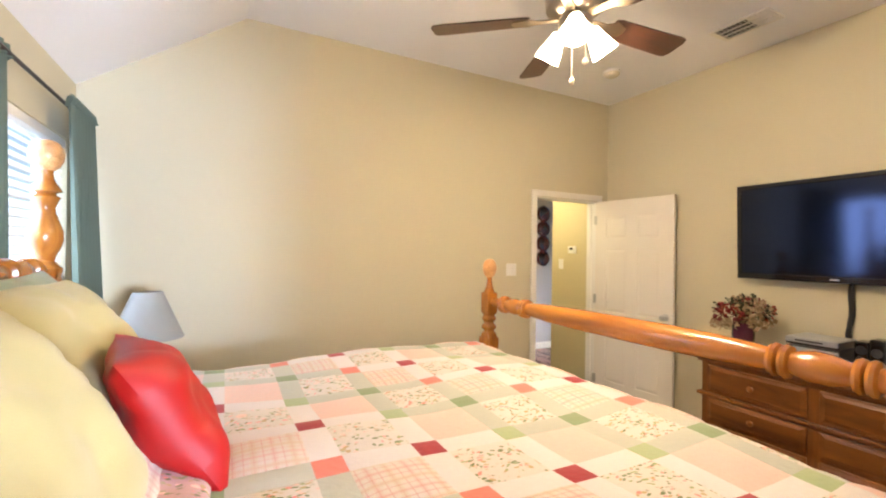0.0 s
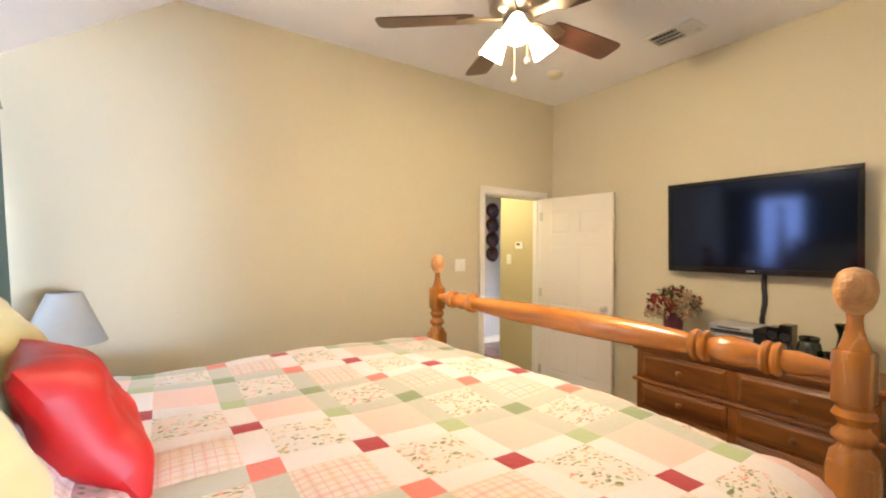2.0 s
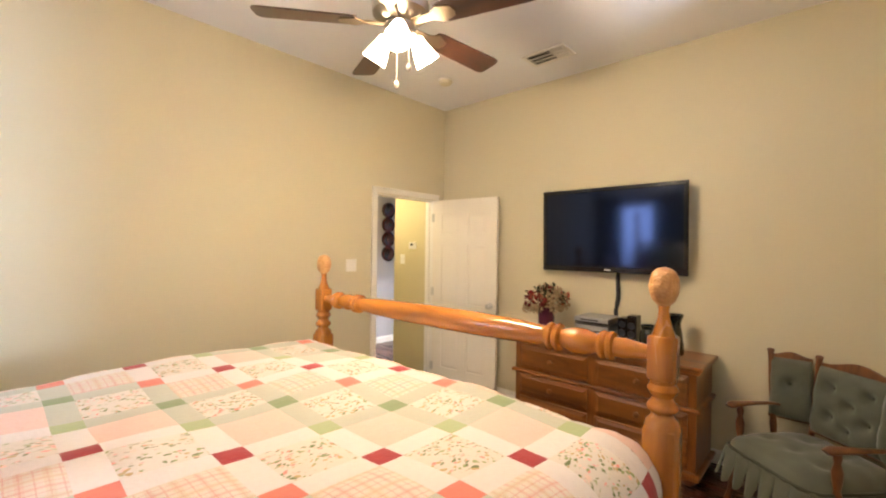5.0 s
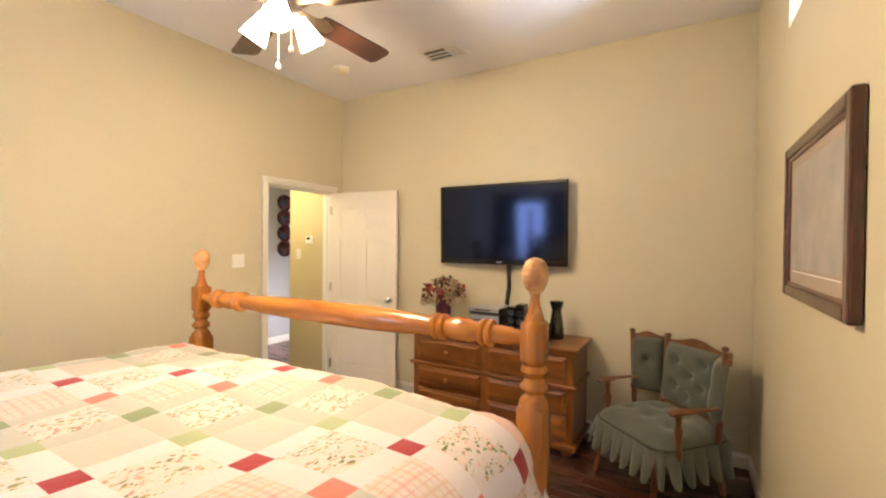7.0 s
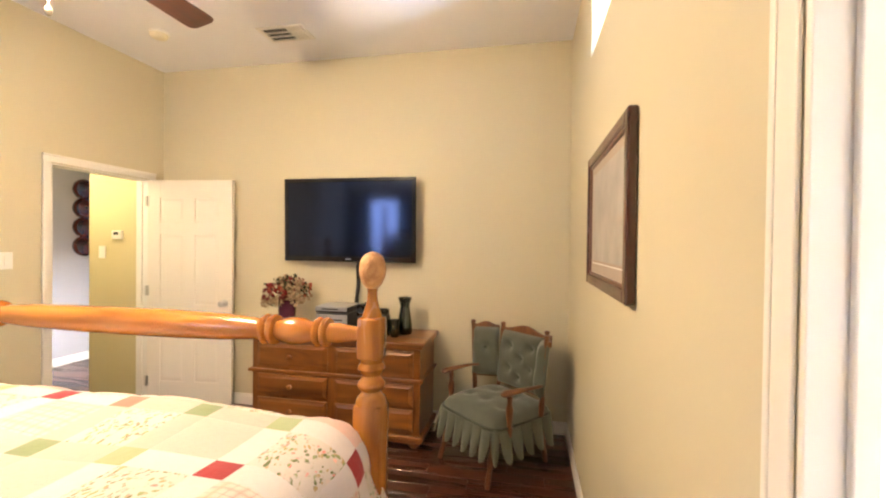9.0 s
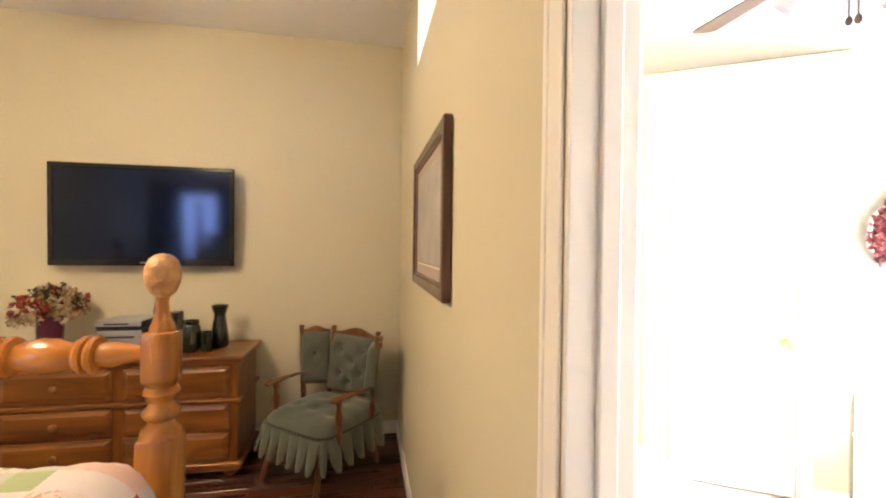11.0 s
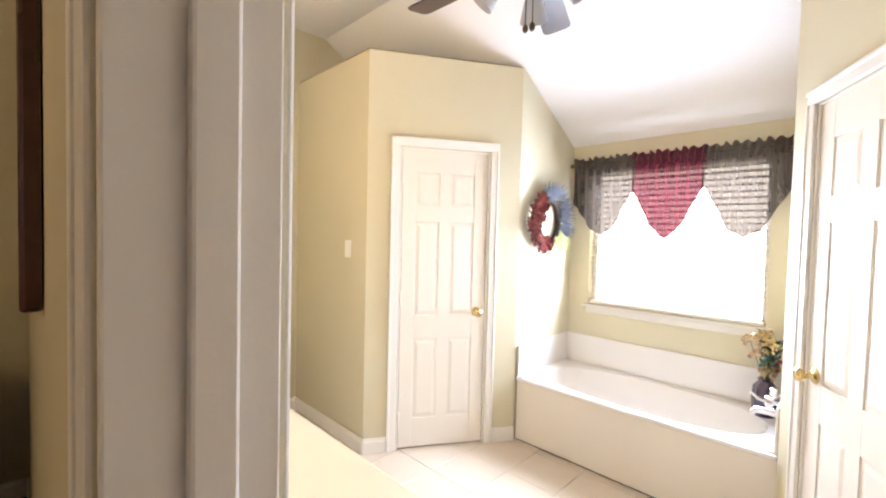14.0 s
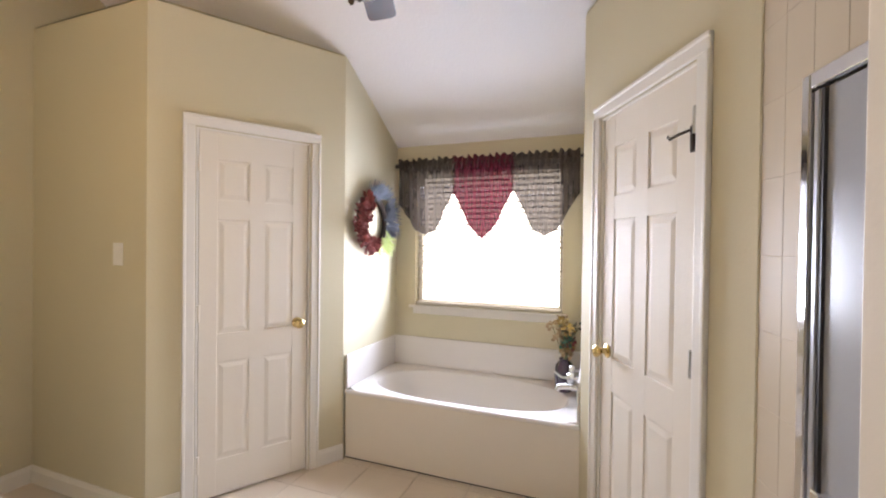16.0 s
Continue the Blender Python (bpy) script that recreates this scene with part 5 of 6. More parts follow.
rings = [[bm.verts.new(((r + 0.0012 * (k % 2)) * math.cos(2 * math.pi * k / nn), (r + 0.0012 * (k % 2)) * math.sin(2 * math.pi * k / nn), z)) for k in range(nn)] for r, z in pr]
for a, b in zip(rings, rings[1:] + rings[:1]):
    for k in range(nn):
        bm.faces.new((a[k], a[(k + 1) % nn], b[(k + 1) % nn], b[k]))
part("shade", bm, SHADE, lamp, "pleated blue-grey cloth shade", smooth=True)
part("harp", tube([(0, -0.04, 0.34), (0, -0.05, 0.45), (0, 0, 0.575), (0, 0.05, 0.45), (0, 0.04, 0.34)], 0.003, 6), BRASS, lamp)

# ---- bathroom doors ----


def along(a, b, s):
    """The pose on the way from a to b at the distance s, x along it and -y to its right-hand side."""
    a, b = Vector(a), Vector(b)
    d = (b - a).normalized()
    p = a + d * s
    return Matrix.Translation((p.x, p.y, 0)) @ Matrix.Rotation(math.atan2(d.y, d.x), 4, "Z")


# both angled walls face the room on the right-hand side of the way taken
m1 = along(P2, P1, (Vector(P1) - Vector(P2)).length - 0.835)
m2 = along(R2, R1, (Vector(R1) - Vector(R2)).length - 0.87)
flip = Matrix.Rotation(math.pi, 4, "Z")
wa, wb = 0.62, 0.665
closet_frame = casing("door_frame_closet", wa, m1 @ Matrix.Translation((wa, 0, 0)) @ flip, jamb=0.1)
six_panel_door("door_3", "white six-panel closet door with brass knob", wa - 0.03, m1 @ Matrix.Translation((wa - 0.015, -0.005, 0.012)) @ flip, BRASS, wa - 0.09, hinge_metal=DOOR, hinge_x=0.0)
second_frame = casing("door_frame_shower_side", wb, m2 @ Matrix.Translation((wb, 0, 0)) @ flip, jamb=0.1)
d4 = six_panel_door("door_4", "white six-panel closet door with brass knob and latch", wb - 0.03, m2 @ Matrix.Translation((wb - 0.015, -0.005, 0.012)) @ flip, BRASS, 0.06, hinge_metal=NICKEL, hinge_x=wb - 0.03)
latch = part("safety_latch", tube([(wb - 0.05, -0.01, 1.80), (wb - 0.07, -0.035, 1.79), (wb - 0.11, -0.042, 1.782), (wb - 0.128, -0.036, 1.795)], 0.0055, 8), BRONZE, d4, "dark swing-bar door latch", smooth=True)
part("latch_plate", box((wb - 0.05, -0.012, 1.725), (wb - 0.032, -0.0005, 1.815), 0.003), BRONZE, d4)

baseboard("baseboard", P1, (AX, -5.275))
v12 = Vector(P2) - Vector(P1)
e12 = v12.normalized()
baseboard("baseboard", tuple(Vector(P1) + e12 * 0.15), P1)
baseboard("baseboard", P2, tuple(Vector(P1) + e12 * 0.90))
baseboard("baseboard", (AX, -5.275), (AX, BY - 0.12))
switch_plate("light_switch", "white single switch plate on bathroom wall", pose(-0.645, -5.275, 1.35, 0, 0, 180), wide=0.075, high=0.118, toggles=1)

# ---- bathtub ----
tub = thing("bathtub", "white acrylic garden tub with cream panelled front", "bathtub")
TX0, TX1, TY0, TY1, TZ = -2.9028, -1.424, WY + 0.003, -6.19, 0.46
cx, cy, ra, rb = (TX0 + TX1) / 2, (TY0 + TY1) / 2 + 0.0, 0.655, 0.30
n = 64
bm = bmesh.new()


def super_ring(fa, fb, z, p=2.5):
    ring = []
    for k in range(n):
        a = 2 * math.pi * k / n
        c, s = math.cos(a), math.sin(a)
        ring.append(bm.verts.new((cx + fa * math.copysign(abs(c) ** (2 / p), c), cy + fb * math.copysign(abs(s) ** (2 / p), s), z)))
    return ring


def border_ring(z):
    ring = []
    hx, hy = (TX1 - TX0) / 2, (TY1 - TY0) / 2
    for k in range(n):
        a = 2 * math.pi * k / n
        c, s = math.cos(a), math.sin(a)
        f = min(hx / max(abs(c), 1e-6), hy / max(abs(s), 1e-6))
        ring.append(bm.verts.new((cx + c * f, cy + s * f, z)))
    return ring


rings = [border_ring(TZ - 0.03), border_ring(TZ), super_ring(ra + 0.03, rb + 0.025, TZ + 0.002), super_ring(ra, rb, TZ - 0.012), super_ring(ra - 0.04, rb - 0.035, TZ - 0.12), super_ring(ra - 0.1, rb - 0.07, TZ - 0.28), super_ring(ra - 0.18, rb - 0.12, TZ - 0.36), super_ring(ra - 0.4, rb - 0.2, TZ - 0.375)]
for a, b in zip(rings, rings[1:]):
    for k in range(n):
        bm.faces.new((a[k], a[(k + 1) % n], b[(k + 1) % n], b[k]))
bm.faces.new(rings[-1])
part("basin", bm, TUB, tub, smooth=True)
part("rim", box((TX0 + 0.0003, TY1 - 0.012, TZ - 0.028), (TX1 - 0.002, TY1 + 0.012, TZ - 0.001), 0.008, seg=3), TUB, tub)
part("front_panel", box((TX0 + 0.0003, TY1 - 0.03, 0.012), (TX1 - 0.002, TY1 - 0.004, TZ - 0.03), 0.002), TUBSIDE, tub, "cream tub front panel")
# dark strip set back under the panel, drawing the gap's shade as colour
part("gap_shade_strip", box((TX0 + 0.002, TY1 - 0.04, -0.004), (TX1 - 0.002, TY1 - 0.014, 0.011)), DARKPLASTIC, tub)
part("splash", box((TX0, WY + 0.0005, TZ), (TX1, WY + 0.014, 0.685), 0.004), TUB, tub)
part("splash", box((TX1 - 0.016, WY + 0.014, TZ), (TX1 - 0.002, TY1 - 0.003, 0.685), 0.004), TUB, tub)
part("splash", box((TX0 + 0.002, WY + 0.014, TZ), (TX0 + 0.016, TY1 - 0.003, 0.685), 0.004), TUB, tub)
faucet = thing("tub_faucet", "chrome tub spout with round clear handles", "faucet", pose(TX0 + 0.018, -6.5, 0))
part("spout", tube([(0.0, 0, 0.555), (0.06, 0, 0.56), (0.12, 0, 0.553), (0.135, 0, 0.53)], [0.022, 0.02, 0.018, 0.015], 16), CHROME, faucet, smooth=True)
for y in (-0.085, 0.085):
    part("handle", lathe([(0.024, 0.0), (0.024, 0.008), (0.012, 0.012), (0.012, 0.03), (0.03, 0.036), (0.033, 0.055), (0.026, 0.066), (0.003, 0.068)], 20, m=pose(0, y, 0.64, 0, 90)), CHROME, faucet, smooth=True)
vase2 = thing("flower_vase", "dark purple vase with bright silk flowers on the tub", "flower vase", pose(-2.78, -6.72, TZ))
part("vase", lathe([(0.05, 0.0), (0.062, 0.015), (0.066, 0.1), (0.06, 0.17), (0.035, 0.2), (0.04, 0.215), (0.032, 0.215), (0.03, 0.19)], 24), material("plum_ceramic", (0.03, 0.012, 0.035), 0.15, vary=0.1, coat=0.5), vase2, smooth=True)
part("ribbon", tube([(0.066 * math.cos(a), 0.066 * math.sin(a), 0.115 + 0.01 * math.sin(3 * a)) for a in [0.3 * k for k in range(22)]], 0.007, 6), PLASTIC, vase2, "white ribbon")
TEAL = material("teal_silk_leaf", (0.02, 0.10, 0.07), 0.7, vary=0.25, scale=40)
GOLD = material("gold_silk_petals", (0.36, 0.24, 0.07), 0.7, vary=0.25, scale=40)
for mat, cnt, seed in ((TEAL, 5, 11), (GOLD, 6, 12), (PETALS["wine"], 2, 13), (PETALS["cream"], 5, 14), (PETALS["dark"], 3, 15)):
    me = mesh_of(petal_cluster(random.Random(seed), 0.04, 16), "flower")
    me.materials.append(mat)
    for _ in range(cnt):
        a, r, h = rng.uniform(0, 6.28), rng.uniform(0.0, 0.085), rng.uniform(0.24, 0.46)
        fl = new("flower", me)
        fl.parent, fl.matrix_basis = vase2, Matrix.Translation((r * math.cos(a), r * math.sin(a), h)) @ Matrix.Rotation(a, 4, "Z")
        part("stem", tube([(0, 0, 0.18), (r * math.cos(a), r * math.sin(a), h)], 0.002, 5), STEM, vase2)

# ---- bathroom window ----
GLOW2 = emitting("bright_window_daylight", (1.0, 1.0, 1.0), 30.0)
tagged(part("backdrop_south", box((-6.5, -9.25, -0.5), (2.5, -9.2, 5.0)), GLOW2, None), "white overcast daylight outside the bathroom window", "backdrop", kind="structure")
bc, bh = (BW[0] + BW[1]) / 2, (BW[1] - BW[0]) / 2
window_unit("window_2", "white framed bathroom window above the tub", BW[2], BW[3], bh, pose(bc, WY, 0, 0, 0, 180))
slat_blind("window_blind", "white slatted blind in the bathroom window", bh - 0.008, BW[2] + 0.004, BW[3] - 0.003, pose(bc, WY - 0.035, 0, 0, 0, 180), -10)
sill = tagged(thing("window_sill", "white painted window sill with apron", "window sill"), kind="structure")
part("stool", box((BW[0] - 0.04, WY - 0.06, BW[2] - 0.022), (BW[1] + 0.04, WY + 0.035, BW[2] - 0.001), 0.006), TRIM, sill)
part("apron", box((BW[0] - 0.01, WY + 0.0005, BW[2] - 0.07), (BW[1] + 0.01, WY + 0.013, BW[2] - 0.0225), 0.004), TRIM, sill)
RODZ, RODY = 2.035, WY + 0.075
vr = thing("curtain_rod", "dark bronze valance rod with ball ends", "curtain rod")
part("rod", tube([(-2.86, RODY, RODZ), (-1.485, RODY, RODZ)], 0.009, 12), BRONZE, vr, smooth=True)
for x, s in ((-2.86, -1), (-1.485, 1)):
    part("finial", lathe([(0.009, 0), (0.012, 0.005), (0.019, 0.015), (0.017, 0.026), (0.004, 0.033)], 14, m=pose(x, RODY, RODZ, 0, 90 * s)), BRONZE, vr, smooth=True)
    part("bracket", box((x - s * 0.03 - 0.006, WY + 0.0005, RODZ - 0.008), (x - s * 0.03 + 0.006, RODY, RODZ + 0.008), 0.002), BRONZE, vr)


def valance(label, x0, x1, mat, depth, shape, y):
    """A gathered valance with a shaped lower edge; shape gives the drop over its width."""
    v = thing("valance", label, "valance", group="window valances")

    def at(u, w):
        x = x0 + (x1 - x0) * u
        z0 = RODZ - 0.045
        z = z0 - depth * shape(u) * w
        return (x, y + 0.012 * math.sin(u * 2 * math.pi * 7 + w), z)
    part("cloth", surface(at, 56, 12, 0.0012), mat, v, smooth=True)

    def ruffle(u, w):
        x = x0 + (x1 - x0) * u
        return (x, y + (0.014 + 0.006 * w) * math.sin(u * 2 * math.pi * 11 + 1.5 * w), RODZ - 0.05 + (0.095 + 0.012 * math.sin(u * 53) * w) * w)
    part("heading", surface(ruffle, 88, 4, 0.0012), mat, v, smooth=True)


def ogee(u):
    c = 1 - abs(2 * u - 1)
    return 0.36 + 0.34 * min(1, c / 0.42) ** 1.3 + 0.12 * max(0, min(1, (c - 0.42) / 0.16)) + 0.18 * max(0, c - 0.58) / 0.42


def swag(u, peak, first, last):
    c = max(0.0, 1 - abs(u - peak) / (peak if u < peak else 1 - peak))
    end = first if u < peak else last
    return end + (0.92 - end) * min(1, c / 0.62) ** 1.15 + 0.08 * max(0, c - 0.62) / 0.38


TAUPE = cloth("taupe_sheer_cloth", (0.115, 0.092, 0.078), 0.9, vary=0.2, through_light=0.2, sheer=0.38)
BURGUNDY = cloth("burgundy_sheer_cloth", (0.13, 0.006, 0.026), 0.9, vary=0.12, through_light=0.2, sheer=0.30)
valance("taupe gauze valance gathered on a bronze rod", -1.955, -1.49, TAUPE, 0.50, lambda u: swag(u, 0.5, 0.34, 0.52), RODY + 0.004)
valance("burgundy gauze valance gathered between taupe ones", -2.40, -1.945, BURGUNDY, 0.53, ogee, RODY + 0.01)
valance("taupe gauze valance gathered on a bronze rod", -2.855, -2.39, TAUPE, 0.50, lambda u: swag(u, 0.5, 0.42, 0.34), RODY + 0.004)

# ---- wreath ----
wreath = thing("wreath", "wreath of red roses, grey fronds and lime leaves", "wreath", pose(-1.432, -6.475, 1.58, 0, -90, 0) @ Matrix.Scale(1.15, 4))
part("ring", tube([(0.155 * math.cos(2 * math.pi * k / 36), 0.155 * math.sin(2 * math.pi * k / 36), 0.018) for k in range(37)], 0.018, 8), material("dark_twig", (0.03, 0.02, 0.015), 0.9, vary=0.3), wreath, smooth=True)


def frond(rng2, size):
    bm = bmesh.new()
    for _ in range(12):
        m = Matrix.Rotation(rng2.uniform(-0.5, 0.5), 4, "Y") @ Matrix.Rotation(rng2.uniform(-0.6, 0.6), 4, "Z")
        L, w = size * rng2.uniform(0.7, 1.2), size * 0.06
        v = [bm.verts.new(m @ Vector(p)) for p in ((0, 0, 0), (L * 0.5, w, 0.01), (L, 0, 0.02), (L * 0.5, -w, 0.01))]
        bm.faces.new(v)
    return bm


GREYF = material("blue_grey_frond", (0.075, 0.085, 0.11), 0.8, vary=0.25, scale=30)
LIME = material("lime_leaf", (0.30, 0.36, 0.09), 0.7, vary=0.25, scale=30)
rosemesh = mesh_of(petal_cluster(random.Random(21), 0.048, 26), "rose")
rosemesh.materials.append(material("dusty_red_rose", (0.24, 0.055, 0.05), 0.7, vary=0.5, scale=30))
fm = {}
for k, mat, cl in (("frond", GREYF, 0.105), ("leaf", LIME, 0.10)):
    fm[k] = mesh_of(frond(random.Random(33), cl), k)
    fm[k].materials.append(mat)
# in the wreath's plane x points down and y along the wall
for k in range(64):
    a = 2 * math.pi * k / 64 + rng.uniform(-0.04, 0.04)
    up, side = -math.cos(a), math.sin(a)
    r = rng.uniform(0.12, 0.185)
    p = Vector((r * math.cos(a), r * side, rng.uniform(0.02, 0.05)))
    if side > -0.25 and not (math.cos(a) > 0.5 and side < 0.3):
        name = "rose"
    elif math.cos(a) < -0.35:
        name = "leaf"
    else:
        name = "frond"
    ob = new(name, rosemesh if name == "rose" else fm[name])
    ob.parent = wreath
    ob.matrix_basis = Matrix.Translation(p) @ Matrix.Rotation(a + rng.uniform(-0.4, 0.4), 4, "Z") @ Matrix.Rotation(rng.uniform(-0.5, 0.1), 4, "Y") @ Matrix.Diagonal((*[rng.uniform(0.55, 0.8) if name == "rose" else rng.uniform(0.7, 1.1)] * 3, 1))

# ---- bathroom fan ----
DULL = cloth("unlit_frosted_glass", (0.50, 0.49, 0.52), 0.35, vary=0.03, sheen=0.0, through_light=0.3)
ceiling_fan("ceiling_fan", "bronze bathroom ceiling fan with unlit glass shades", pose(-2.17, -5.12, H), 3, -0.50, -0.42, BRONZE, DULL, BLADE, (30, 120, 210, 300), 42, [(-0.03, 0.03, 2.268 - H), (0.05, -0.04, 2.31 - H)])

# ---- vanity and half wall ----
bar = thing("vanity_light", "brass vanity light bar over the counter", "wall light", pose(-1.42, BY, 2.1))
part("back_plate", box((-0.3, -0.03, -0.05), (0.3, -0.0005, 0.05), 0.006), BRASS, bar)
for k in range(3):
    part("globe", lathe([(0.02, 0.0), (0.03, 0.008), (0.05, 0.035), (0.055, 0.06), (0.045, 0.09), (0.02, 0.105), (0.003, 0.107)], 18, m=pose(-0.2 + 0.2 * k, -0.025, 0, 90)), LIT, bar, "lit globe bulb", smooth=True)
vanity = thing("vanity", "cream vanity cabinet with marble counter", "vanity")
VX0, VX1, VY1 = -2.60, -1.12, -4.385
part("cabinet", box((VX0 + 0.02, VY1 + 0.03, 0.09), (VX1 - 0.002, BY - 0.002, 0.775), 0.004), DOOR, vanity)
part("plinth", box((VX0 + 0.02, VY1 + 0.09, 0.0), (VX1 - 0.002, BY - 0.01, 0.09)), DOOR, vanity)
for k in range(3):
    x0 = VX0 + 0.05 + 0.475 * k
    dr = part("door", box((x0, VY1 + 0.012, 0.14), (x0 + 0.44, VY1 + 0.03, 0.74), 0.006), DOOR, vanity)
    part("knob", lathe([(0.006, 0), (0.006, 0.012), (0.014, 0.02), (0.002, 0.028)], 12, m=pose(x0 + 0.4, VY1 + 0.012, 0.62, 90)), BRASS, dr, smooth=True)
part("counter", box((VX0, VY1, 0.775), (VX1 - 0.001, BY - 0.001, 0.81), 0.008, seg=3), COUNTER, vanity, "cream cultured marble counter")
part("splash", box((VX1 - 0.022, VY1 + 0.012, 0.81), (VX1 - 0.002, BY - 0.002, 0.91), 0.004), COUNTER, vanity)
part("splash", box((VX0, BY - 0.022, 0.81), (VX1 - 0.022, BY - 0.002, 0.91), 0.004), COUNTER, vanity)
hwall = tagged(thing("half_wall", "tan half wall with white moulded cap", "half wall"), kind="structure")
part("wall_body", box((VX1, -4.47, 0), (VX1 + 0.115, BY - 0.001, 1.03)), WALL, hwall)
bm = box((VX1 - 0.035, -4.505, 1.075), (VX1 + 0.15, BY - 0.001, 1.098), 0.007, seg=3)
box((VX1 - 0.022, -4.492, 1.045), (VX1 + 0.137, BY - 0.001, 1.077), 0.012, bm, seg=3)
box((VX1 - 0.01, -4.48, 1.02), (VX1 + 0.125, BY - 0.001, 1.05), 0.006, bm)
part("cap", bm, TRIM, hwall, "white moulded cap")
basket = thing("basket", "brown wicker basket with cream soaps on counter", "basket", pose(-1.885, -4.035, 0.81))
WICKER = wood("wicker", (0.06, 0.025, 0.012), (0.18, 0.08, 0.035), 0.6, scale=30, coat=0.0)
for k in range(7):
    r = 0.09 + 0.006 * k
    part("weave", tube([((r + 0.004 * math.sin(a * 9 + k * 3.1)) * math.cos(a), (r + 0.004 * math.sin(a * 9 + k * 3.1)) * math.sin(a), 0.008 + 0.012 * k) for a in [2 * math.pi * j / 40 for j in range(41)]], 0.0075, 6), WICKER, basket, smooth=True)
part("bottom", lathe([(0.09, 0.001), (0.09, 0.008), (0.003, 0.008)], 24), WICKER, basket)
SOAP = material("cream_soap", (0.72, 0.62, 0.45), 0.4, vary=0.05)
for k, (x, y) in enumerate(((0.03, 0.02), (-0.04, 0.03), (0.0, -0.05))):
    bm = bmesh.new()
    bmesh.ops.create_icosphere(bm, subdivisions=3, radius=0.042)
    bmesh.ops.scale(bm, vec=(1, 0.85, 0.8), verts=bm.verts)
    tagged(part("soap", bm, SOAP, None, smooth=True, at=pose(-1.885 + x, -4.035 + y, 0.81 + 0.045, 0, 0, 40 * k)), "round cream soap in a wicker basket", "soap", "soaps in the basket")

# ---- shower ----
PALEGROUT = material("pale_grout", (0.45, 0.38, 0.29), 0.9, vary=0.08, bump=0.2)
S0, S1 = Vector(R2), Vector(R3)
sd = (S1 - S0).normalized()
smx = Matrix.Translation((S0.x, S0.y, 0)) @ Matrix.Rotation(math.atan2(sd.y, sd.x), 4, "Z")
slen = (S1 - S0).length
shower_wall = structure("shower_wall", box((0, 0.006, 0), (0.2, 0.1, H - 0.01)), PALEGROUT, "tiled shower wall beside the glass door", "wall")
shower_wall.matrix_basis = smx
over = structure("shower_wall_top", box((0.2, 0.006, 1.80), (slen, 0.1, H - 0.01)), PALEGROUT, "tiled wall over the shower door", "wall")
over.matrix_basis = smx
back = structure("shower_wall_back", box((-4.58, -5.18, 0), (-4.5, BY - 0.01, H - 0.01)), WALLTILE, "tiled wall at the back of the shower", "wall")
structure("shower_curb", box((-3.62, -5.0, 0), (-3.5, -4.25, 0.1), 0.01), WALLTILE, "tiled shower curb", "curb")
shower = thing("shower_door", "chrome framed shower door with obscured glass", "shower door", smx)
for x0, x1 in ((0.205, 0.232), (slen - 0.03, slen - 0.003)):
    part("post", box((x0, -0.022, 0.1), (x1, 0.03, 1.80), 0.003), CHROME, shower)
part("header", box((0.232, -0.022, 1.765), (slen - 0.03, 0.03, 1.80), 0.003), CHROME, shower)
part("sill", box((0.232, -0.022, 0.1), (slen - 0.03, 0.03, 0.125), 0.003), CHROME, shower)
part("door_stile", box((0.236, -0.016, 0.13), (0.252, 0.012, 1.76), 0.003), SILVER, shower)
OBSC = bpy.data.materials.new("obscured_glass")
OBSC.use_nodes = True
_n, _l = OBSC.node_tree.nodes, OBSC.node_tree.links
_b = _n["Principled BSDF"]
_b.inputs["Base Color"].default_value, _b.inputs["Roughness"].default_value = (0.55, 0.55, 0.57, 1), 0.22
_b.inputs["Transmission Weight"].default_value = 0.45
_t = _n.new("ShaderNodeTexNoise")
_t.inputs["Scale"].default_value = 120
_p = _n.new("ShaderNodeBump")
_p.inputs["Strength"].default_value = 0.15
_l.new(_t.outputs["Fac"], _p.inputs["Height"])
_l.new(_p.outputs["Normal"], _b.inputs["Normal"])
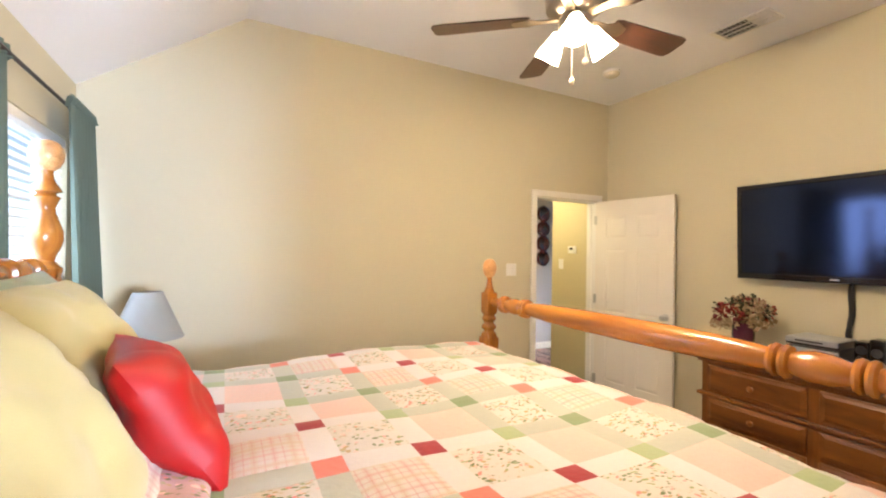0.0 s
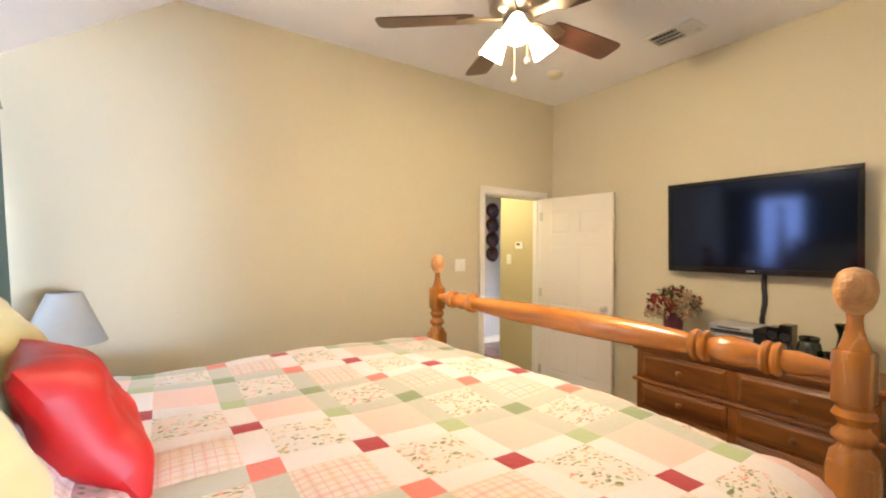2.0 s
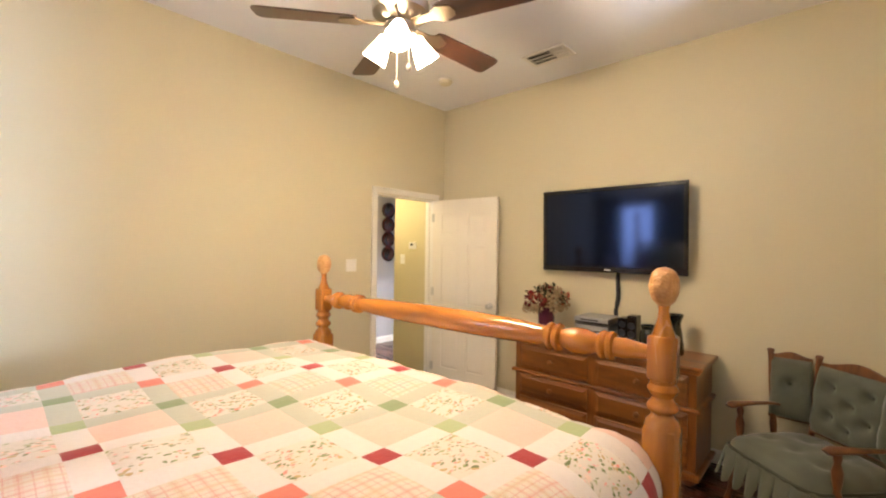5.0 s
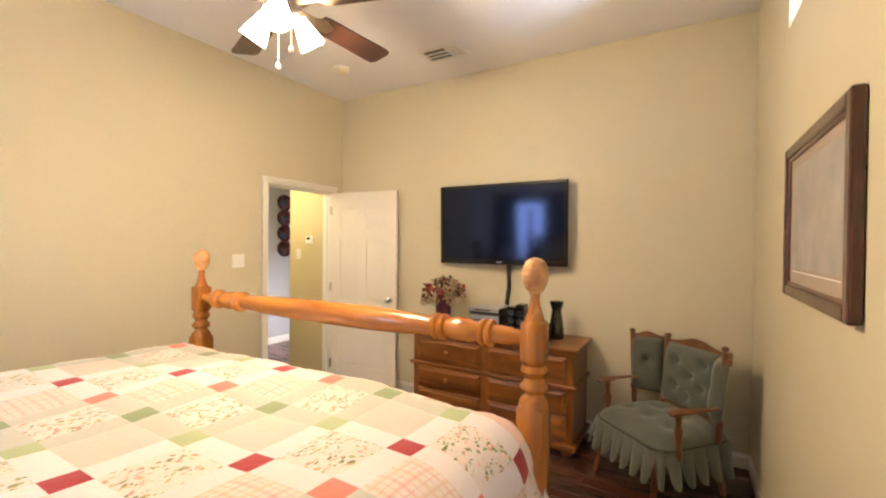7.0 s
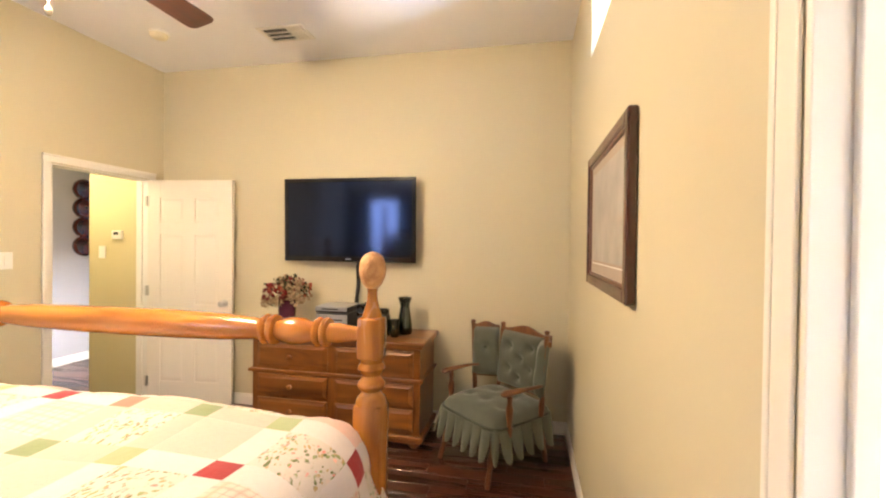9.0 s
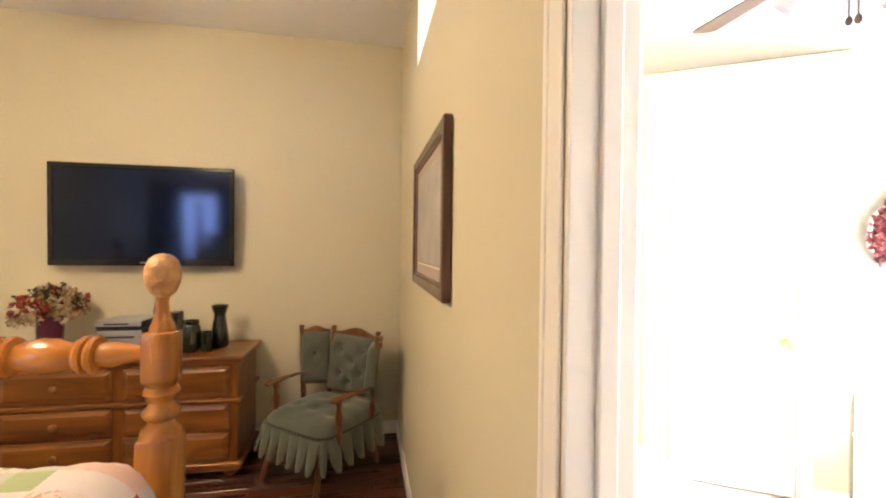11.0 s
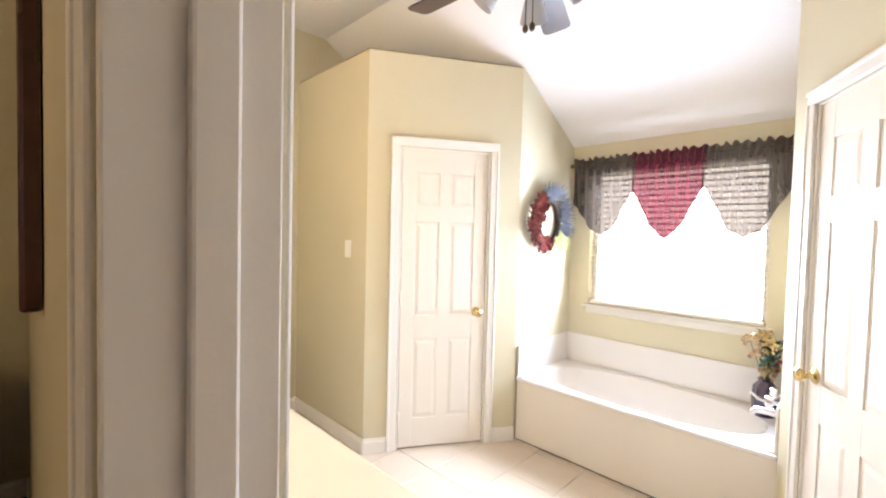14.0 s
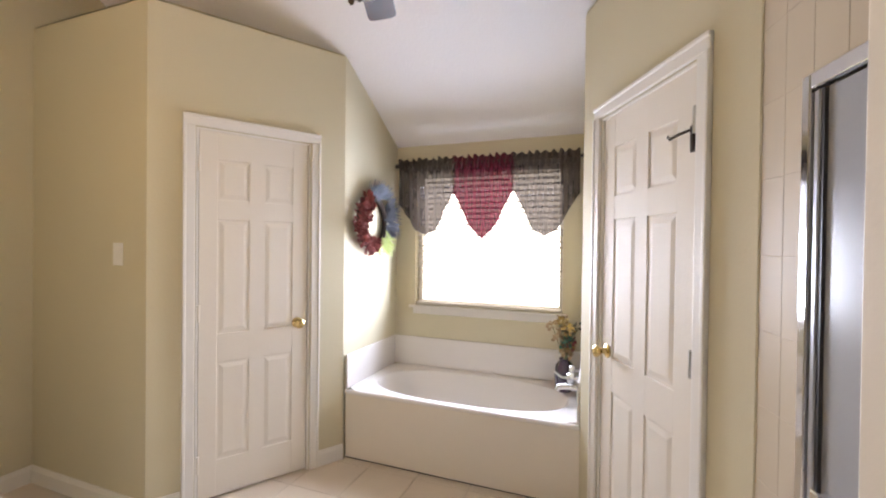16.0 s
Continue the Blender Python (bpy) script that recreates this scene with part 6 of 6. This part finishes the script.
part("glass", box((0.256, -0.004, 0.13), (slen - 0.032, 0.002, 1.76)), OBSC, shower)
part("gasket", box((0.2521, -0.012, 0.13), (0.262, 0.006, 1.76)), DARKPLASTIC, shower)
part("pull", box((0.275, -0.035, 0.82), (0.30, -0.005, 0.92), 0.004), CHROME, shower)

# ---- boards and tiles, piece by piece ----
fl_ob = bpy.data.objects["floor"]
bw, gap, rngf = 0.125, 0.0012, random.Random(8)
lengths = (0.75, 0.9, 1.2)
board_mesh = {}
for L in lengths:
    board_mesh[L] = mesh_of(box((gap, gap, 0.0), (bw - gap, L - gap, 0.0125), 0.0015, seg=1), "board")
    board_mesh[L].materials.append(FLOORWOOD)
x = NX
while x < -bw * 0.5:
    y = SY - rngf.uniform(0.0, 0.7)
    while y < 0.0:
        L = rngf.choice(lengths)
        if y < SY:
            keep = [q for q in lengths if y + q > SY + 0.02]
            L = keep[0] if keep else L
        b = new("board", board_mesh[L])
        b.parent, b.matrix_basis = fl_ob, pose(x, y, -0.0125)
        y += L
    x += bw
bf_ob = bpy.data.objects["bath_floor"]
ts = 0.33
tile_mesh = mesh_of(box((-ts / 2 + 0.003, -ts / 2 + 0.003, 0), (ts / 2 - 0.003, ts / 2 - 0.003, 0.009), 0.002, seg=1), "tile")
tile_mesh.materials.append(TILE)
for i in range(10):
    for j in range(8):
        px, py = -3.5 + ts * i + 0.05, BY - 0.12 - ts * j - 0.05
        if py < -6.4 or px > 0.0:
            continue
        t = new("tile", tile_mesh)
        t.parent, t.matrix_basis = bf_ob, pose(px, py, -0.008)
wt = mesh_of(box((0.0007, 0.0, 0.0007), (0.0993, 0.0072, 0.1993), 0.0006, seg=1), "tile")
wt.materials.append(WALLTILE)
for j in range(15):
    for i in range(2):
        t = new("tile", wt)
        t.parent, t.matrix_basis = shower_wall, pose(0.1 * i, 0.0048, 0.2 * j)
for j in range(6):
    for i in range(7):
        t = new("tile", wt)
        t.parent, t.matrix_basis = over, pose(0.2 + 0.1 * i, 0.0048, 1.805 + 0.2 * j)
